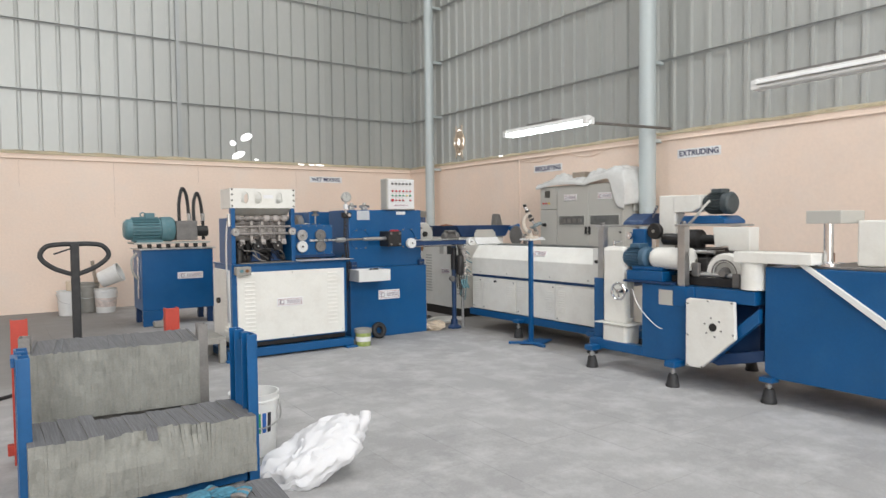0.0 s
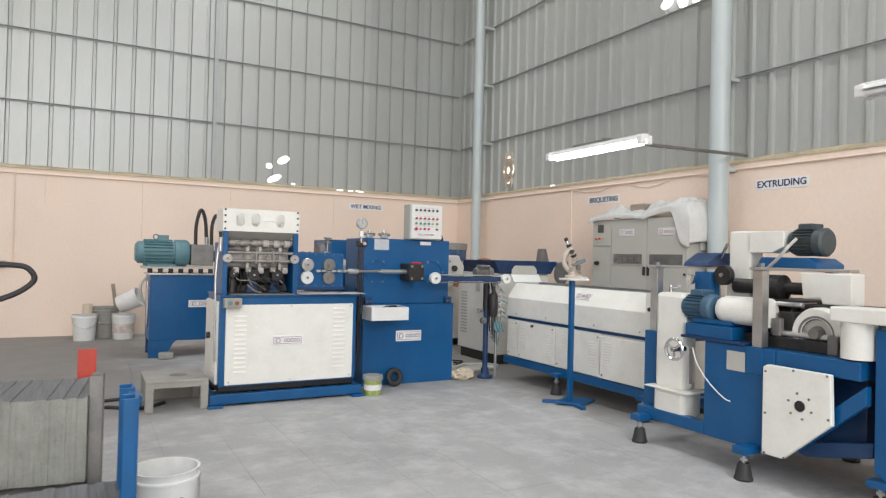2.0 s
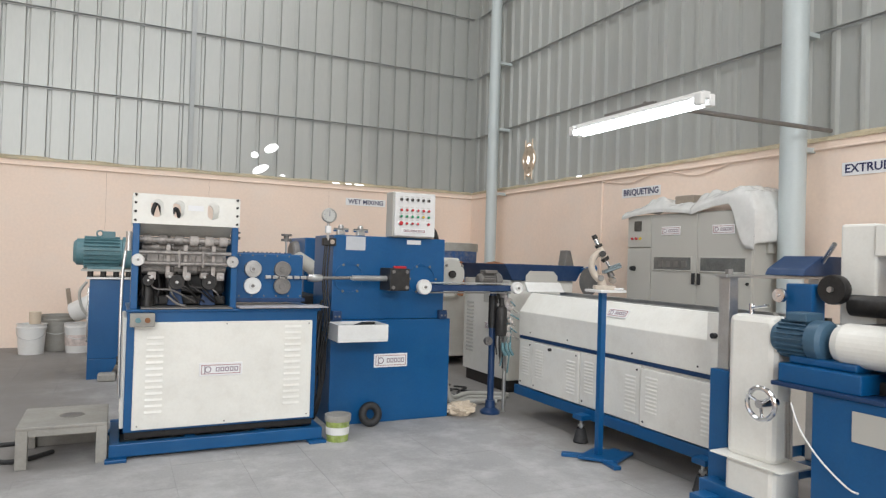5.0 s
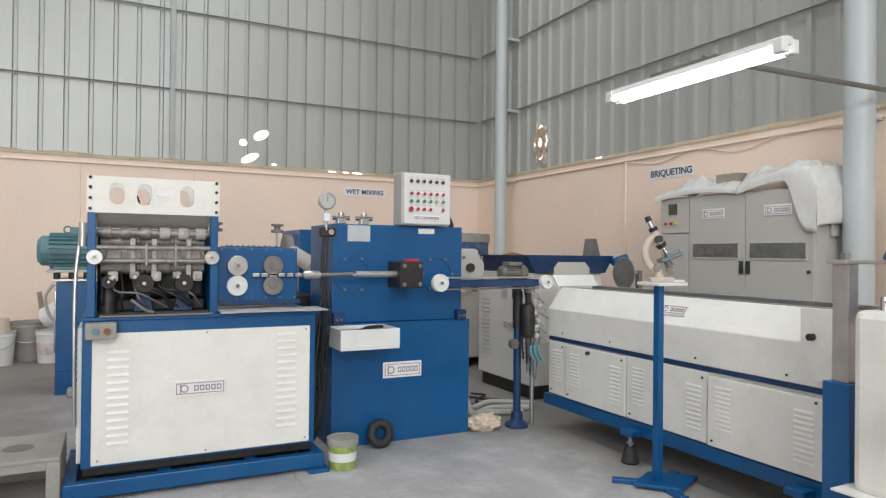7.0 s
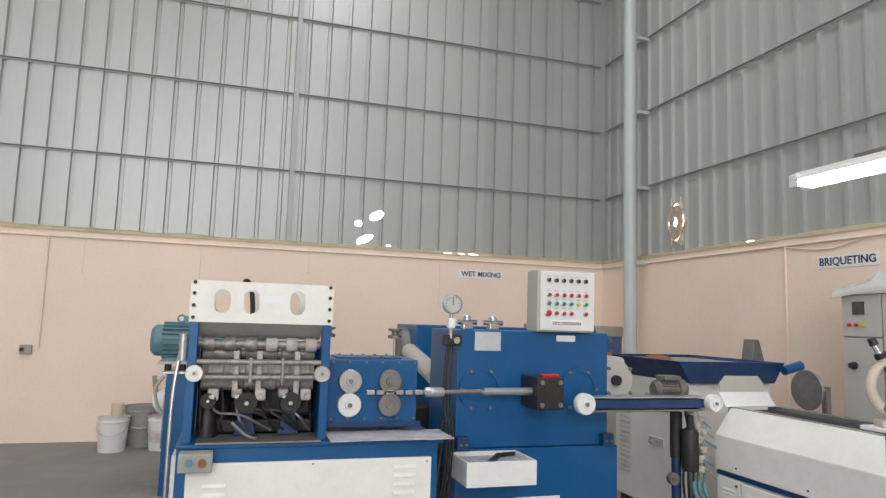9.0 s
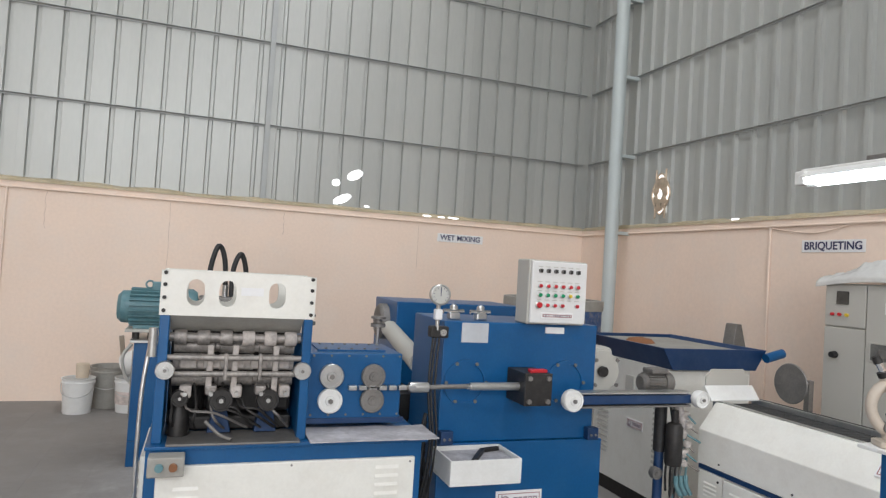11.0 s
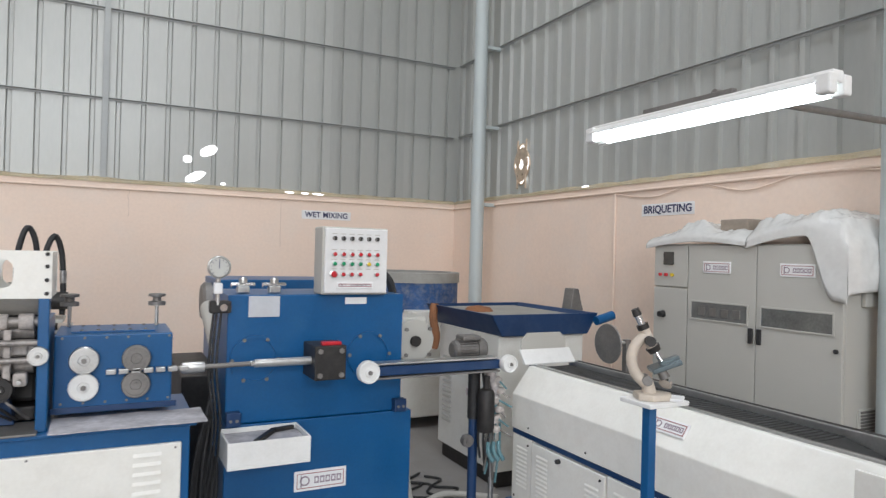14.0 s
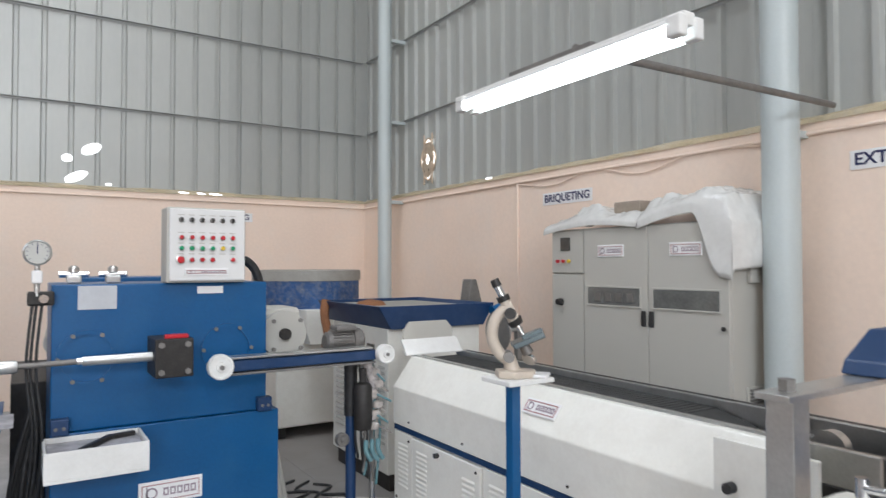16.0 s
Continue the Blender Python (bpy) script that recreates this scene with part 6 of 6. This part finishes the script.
# ---- stacked core slabs in steel stillages ----
def stillage(at, turn, mat, post_mat, label, block_z0, w=0.92, post_h=0.85, deep=0.1, d=0.3):
    """A steel frame with posts holding a stack of thin core slabs; local x runs along the front."""
    m = Matrix.Translation(at) @ Matrix.Rotation(radians(turn), 4, "Z")
    s = thing("stillage", label, "stillage", at, "slab stillages")
    def put(name, bm, mt, par, lab="", smooth=False):
        bmesh.ops.transform(bm, verts=bm.verts, matrix=m)
        return part(name, bm, mt, par, lab, smooth)
    for x in (0.0, w):
        f = 1 if x == 0 else -1
        for y in ((0.0,) if deep < 0.15 else (0.0, deep)):
            bm = box(x - 0.005, x + 0.005, y - 0.045, y + 0.045, 0.0, post_h, 0.002)
            for yy in (y - 0.045, y + 0.037):
                box(x, x + 0.045 * f, yy, yy + 0.008, 0.0, post_h, 0.002, bm)
            put("post", bm, post_mat, s, "steel channel post")
        if deep > 0.15:
            put("top_tie", box(x - 0.02, x + 0.02, 0.047, deep - 0.047, post_h - 0.05, post_h - 0.01, 0.003), post_mat, s)
    for y in (0.0, d):
        put("rail", box(0.05, w - 0.05, y - 0.03, y + 0.03, block_z0 - 0.07, block_z0 - 0.004, 0.004), mat, s)
    return s, m


def slab_stack(m, at, w, d, z0, z1, label, slump, seed):
    """Thin stone-like slabs standing side by side, with a rough speckled front."""
    s = thing("slab_stack", label, "slabs", at, "stacks of core slabs")
    rnd, x = random.Random(seed), 0.02
    while x < w - 0.022:
        t = rnd.uniform(0.012, 0.03)
        k = (x / w)
        top = z1 + rnd.uniform(-0.004, 0.003) + (0.03 * slump if k < 0.3 else 0.0)
        bite = slump * math.sin(math.pi * min(1, max(0, (k - 0.27) / 0.48))) ** 0.7
        y0 = rnd.uniform(-0.0015, 0.0015)
        bm = bmesh.new()
        box(x, min(x + t, w - 0.02) - 0.0004, y0, d, z0, top, 0, bm)
        bmesh.ops.subdivide_edges(bm, edges=bm.edges, cuts=5, use_grid_fill=True)
        for v in bm.verts:
            rise = max(0.0, (v.co.z - z0) / (top - z0) - 0.55) / 0.45
            back = bite * rise * (0.10 + 0.07 * noise.noise(Vector((v.co.x * 25, v.co.z * 30, seed))))
            if v.co.y < y0 + back:
                v.co.y = y0 + back + 0.3 * (v.co.y - y0)
            if v.co.y < y0 + 0.01:
                v.co.y += 0.010 * noise.noise(Vector((v.co.x * 14, v.co.z * 14, seed))) + 0.006 * noise.noise(Vector((v.co.x * 50, v.co.z * 50, seed)))
        bmesh.ops.transform(bm, verts=bm.verts, matrix=m)
        o = part("slab", bm, CORE, s)
        o.data.materials.append(COREDARK)
        for f in o.data.polygons:
            if f.normal.z > 0.7 and f.center.z + ORIGIN[s.name].z > z1 - 0.03:
                f.material_index = 1
        x += t
    return s


stillage((0.33, 3.56, 0), 0.0, BLUE, BLUE, "blue steel stillage holding grey core slabs", 0.12, 0.975, 0.76, 0.2, 0.25)
ma = Matrix.Translation((0.335, 3.43, 0)) @ Matrix.Rotation(radians(1.0), 4, "Z")
slab_stack(ma, (0.80, 3.65, 0.12), 0.96, 0.38, 0.12, 0.385, "broken uneven stack of speckled grey core slabs", 1.0, 5)
stillage((0.36, 4.16, 0), -6.0, DULL, DULL, "bare steel stillage holding speckled grey slabs", 0.345, 0.855, 0.757, 0.1, 0.3)
mb = Matrix.Translation((0.365, 4.07, 0)) @ Matrix.Rotation(radians(-6.0), 4, "Z")
slab_stack(mb, (0.80, 4.25, 0.345), 0.815, 0.46, 0.345, 0.68, "full stack of speckled grey core slabs", 0.0, 8)
mc = Matrix.Translation((0.45, 3.0, 0)) @ Matrix.Rotation(radians(-4.0), 4, "Z")
slab_stack(mc, (0.85, 3.2, 0.0), 0.84, 0.36, 0.0, 0.13, "low stack of grey slabs lying in front of the stillage", 0.0, 12)
GLOVE = material("teal_work_glove", (0.06, 0.20, 0.28), 0.8, 0, 0.5, 20, 0.4)
for k, (gx, gy, ga) in enumerate(((0.95, 3.22, 20), (1.05, 3.20, -35))):
    gl = thing("work_glove", "crumpled teal and grey work glove on the slabs", "glove", (gx, gy, 0.13), "work gloves")
    mg = Matrix.Translation((gx, gy, 0.13)) @ Matrix.Rotation(radians(ga), 4, "Z")
    bm = bmesh.new()
    bmesh.ops.create_icosphere(bm, subdivisions=3, radius=1)
    for v in bm.verts:
        q = 1 + 0.3 * noise.noise(v.co * 2.3 + Vector((k, 0, 0)))
        v.co = Vector((v.co.x * 0.055 * q, v.co.y * 0.045 * q, max(0, 0.018 + v.co.z * 0.022 * q)))
    bmesh.ops.transform(bm, verts=bm.verts, matrix=mg)
    part("palm", bm, GLOVE, gl, smooth=True)
    for i in range(4):
        bm = sweep([(0.04, -0.03 + 0.02 * i, 0.015), (0.075, -0.035 + 0.024 * i, 0.022), (0.10, -0.03 + 0.025 * i, 0.012)], 0.011, 8)
        bmesh.ops.transform(bm, verts=bm.verts, matrix=mg)
        part("finger", bm, GLOVE if i % 2 else DULL, gl, smooth=True)
rp = thing("stillage", "red painted steel stillage post and frame", "stillage", (0.85, 4.62, 0), "slab stillages")
for x in (0.37, 1.155):
    bm = box(x - 0.04, x + 0.04, 4.60, 4.61, 0, 0.79, 0.002)
    box(x - 0.04, x - 0.03, 4.61, 4.66, 0, 0.79, 0.002, bm)
    box(x + 0.03, x + 0.04, 4.61, 4.66, 0, 0.79, 0.002, bm)
    part("post", bm, REDPAINT, rp)
part("rail", box(0.30, 1.13, 4.615, 4.655, 0.05, 0.11, 0.004), REDPAINT, rp)

# pallet truck with its loop handle
PX = -0.14
pj = thing("pallet_truck", "black loop-handled pallet truck parked behind the stillages", "pallet truck", ((PX + 0.84), 5.2, 0))
part("loop_handle", sweep([((PX + 0.84), 5.20, 0.98), (PX + 0.72, 5.20, 1.03), (PX + 0.65, 5.20, 1.10), (PX + 0.68, 5.20, 1.165), (PX + 0.76, 5.20, 1.18), ((PX + 0.84), 5.20, 1.18), (PX + 0.92, 5.20, 1.18), (PX + 1.0, 5.20, 1.165), (PX + 1.035, 5.20, 1.10), (PX + 0.96, 5.20, 1.03), ((PX + 0.84), 5.20, 0.98)], 0.015, 10), RUBBER, pj, "black steel loop handle", True)
part("shaft", box(PX + 0.815, PX + 0.865, 5.18, 5.22, 0.2, 1.18, 0.008), RUBBER, pj)
part("lever", sweep([((PX + 0.84), 5.19, 1.16), (PX + 0.78, 5.17, 1.14), (PX + 0.72, 5.16, 1.12)], 0.006, 6), RUBBER, pj, smooth=True)
part("pump", lathe([(0, 0), (0.07, 0), (0.07, 0.22), (0.04, 0.24), (0, 0.24)], ((PX + 0.84), 5.22, 0.06), "z", 20), REDPAINT, pj, smooth=True)
for dx in (-0.06, 0.06):
    part("wheel", rod(((PX + 0.84) + dx - 0.025, 5.22, 0.085), ((PX + 0.84) + dx + 0.025, 5.22, 0.085), 0.085), RUBBER, pj, smooth=True)
for dx in (-0.2, 0.2):
    part("fork", box((PX + 0.84) + dx - 0.08, (PX + 0.84) + dx + 0.08, 5.3, 6.4, 0.07, 0.12, 0.01), REDPAINT, pj)

# white sack, paint bucket and gloves
bm = bmesh.new()
bmesh.ops.create_icosphere(bm, subdivisions=5, radius=1)
for v in bm.verts:
    c = v.co.copy()
    k = 1 + 0.28 * noise.noise(c * 1.6 + Vector((3, 1, 0))) + 0.1 * noise.noise(c * 4) + 0.03 * noise.noise(c * 11)
    r = 0.03 * abs(noise.noise(Vector((c.x * 6, c.y * 6, 1))))
    v.co = Vector((c.x * 0.28 * k, c.y * 0.17 * k, max(0.0, 0.11 + c.z * 0.13 * k + 0.10 * c.x + r)))
bmesh.ops.translate(bm, verts=bm.verts, vec=(1.60, 3.50, 0))
single("plastic_sack", bm, SACK, "limp white woven plastic sack slumped on the floor", "sack", smooth=True)
sack = bpy.data.objects["plastic_sack"]
part("gathered_mouth", sweep([(1.80, 3.47, 0.20), (1.85, 3.45, 0.25), (1.87, 3.47, 0.29)], 0.03, 12), SACK, sack, "gathered loose mouth of the sack", True)
pb = bucket(1.46, 4.04, 0.135, 0.35, WHITE, "white paint bucket with a rainbow striped label", stain=None)
for i, c in enumerate(((0.5, 0.03, 0.03), (0.6, 0.25, 0.02), (0.6, 0.5, 0.05), (0.05, 0.3, 0.1), (0.03, 0.12, 0.4), (0.02, 0.02, 0.03))):
    bm = bmesh.new()
    vs = []
    for j in range(3):
        a = radians(215 + 14 * i + 5 * j)
        vs.append([bm.verts.new((1.46 + (0.1195 + 0.014 * z / 0.3) * math.cos(a), 4.04 + (0.1195 + 0.014 * z / 0.3) * math.sin(a), z)) for z in (0.14, 0.25)])
    for p, q in zip(vs, vs[1:]):
        bm.faces.new((p[0], q[0], q[1], p[1]))
    part("stripe", bm, material("label_stripe", c, 0.5), pb)

# ---- floor tiles, worn nearly flush with their joints ----
tile = bmesh.new()
box(0.0006, 0.3994, 0.0006, 0.3994, -0.012, 0.0, 0, tile)
tile_mesh = bpy.data.meshes.new("floor_tile")
tile.to_mesh(tile_mesh)
tile.free()
TILE = material("worn_floor_tile", (0.365, 0.36, 0.355), 0.85, 0, 0.16, 1.1, 0.25, 70, 0.8, (0.57, 0.565, 0.56))
tile_mesh.materials.append(TILE)
tl = TILE.node_tree
oi = tl.nodes.new("ShaderNodeObjectInfo")
ad = tl.nodes.new("ShaderNodeVectorMath")
ad.operation = "ADD"
for nd in list(tl.nodes):
    if nd.type == "MAPPING":
        tl.links.new(tl.nodes["Texture Coordinate"].outputs["Object"], ad.inputs[0])
        tl.links.new(oi.outputs["Location"], ad.inputs[1])
        tl.links.new(ad.outputs[0], nd.inputs[0])
    if nd.type == "TEX_NOISE" and not nd.inputs["Vector"].links[0].from_node.type == "MAPPING":
        tl.links.new(ad.outputs[0], nd.inputs["Vector"])
bare_and_shaded(TILE)
for i in range(12):
    for j in range(16):
        o = new("floor_tile", tile_mesh)
        o.parent = FLOOR
        o.location = (1.2 + 0.4 * i, 2.4 + 0.4 * j, 0.001 * noise.noise(Vector((i * 1.3, j * 1.7, 0))))
rest = bmesh.new()
for i in range(-8, 16):
    for j in range(-8, 24):
        if not (0 <= i < 12 and 0 <= j < 16) and 1.2 + 0.4 * i < XE - 0.4 and 2.4 + 0.4 * j < YN - 0.3:
            box(1.2 + 0.4 * i + 0.0005, 1.5995 + 0.4 * i, 2.4 + 0.4 * j + 0.0005, 2.7995 + 0.4 * j, -0.012, 0, 0, rest)
tagged(part("outer_floor_tiles", rest, CONCRETE, FLOOR), kind="stuff")
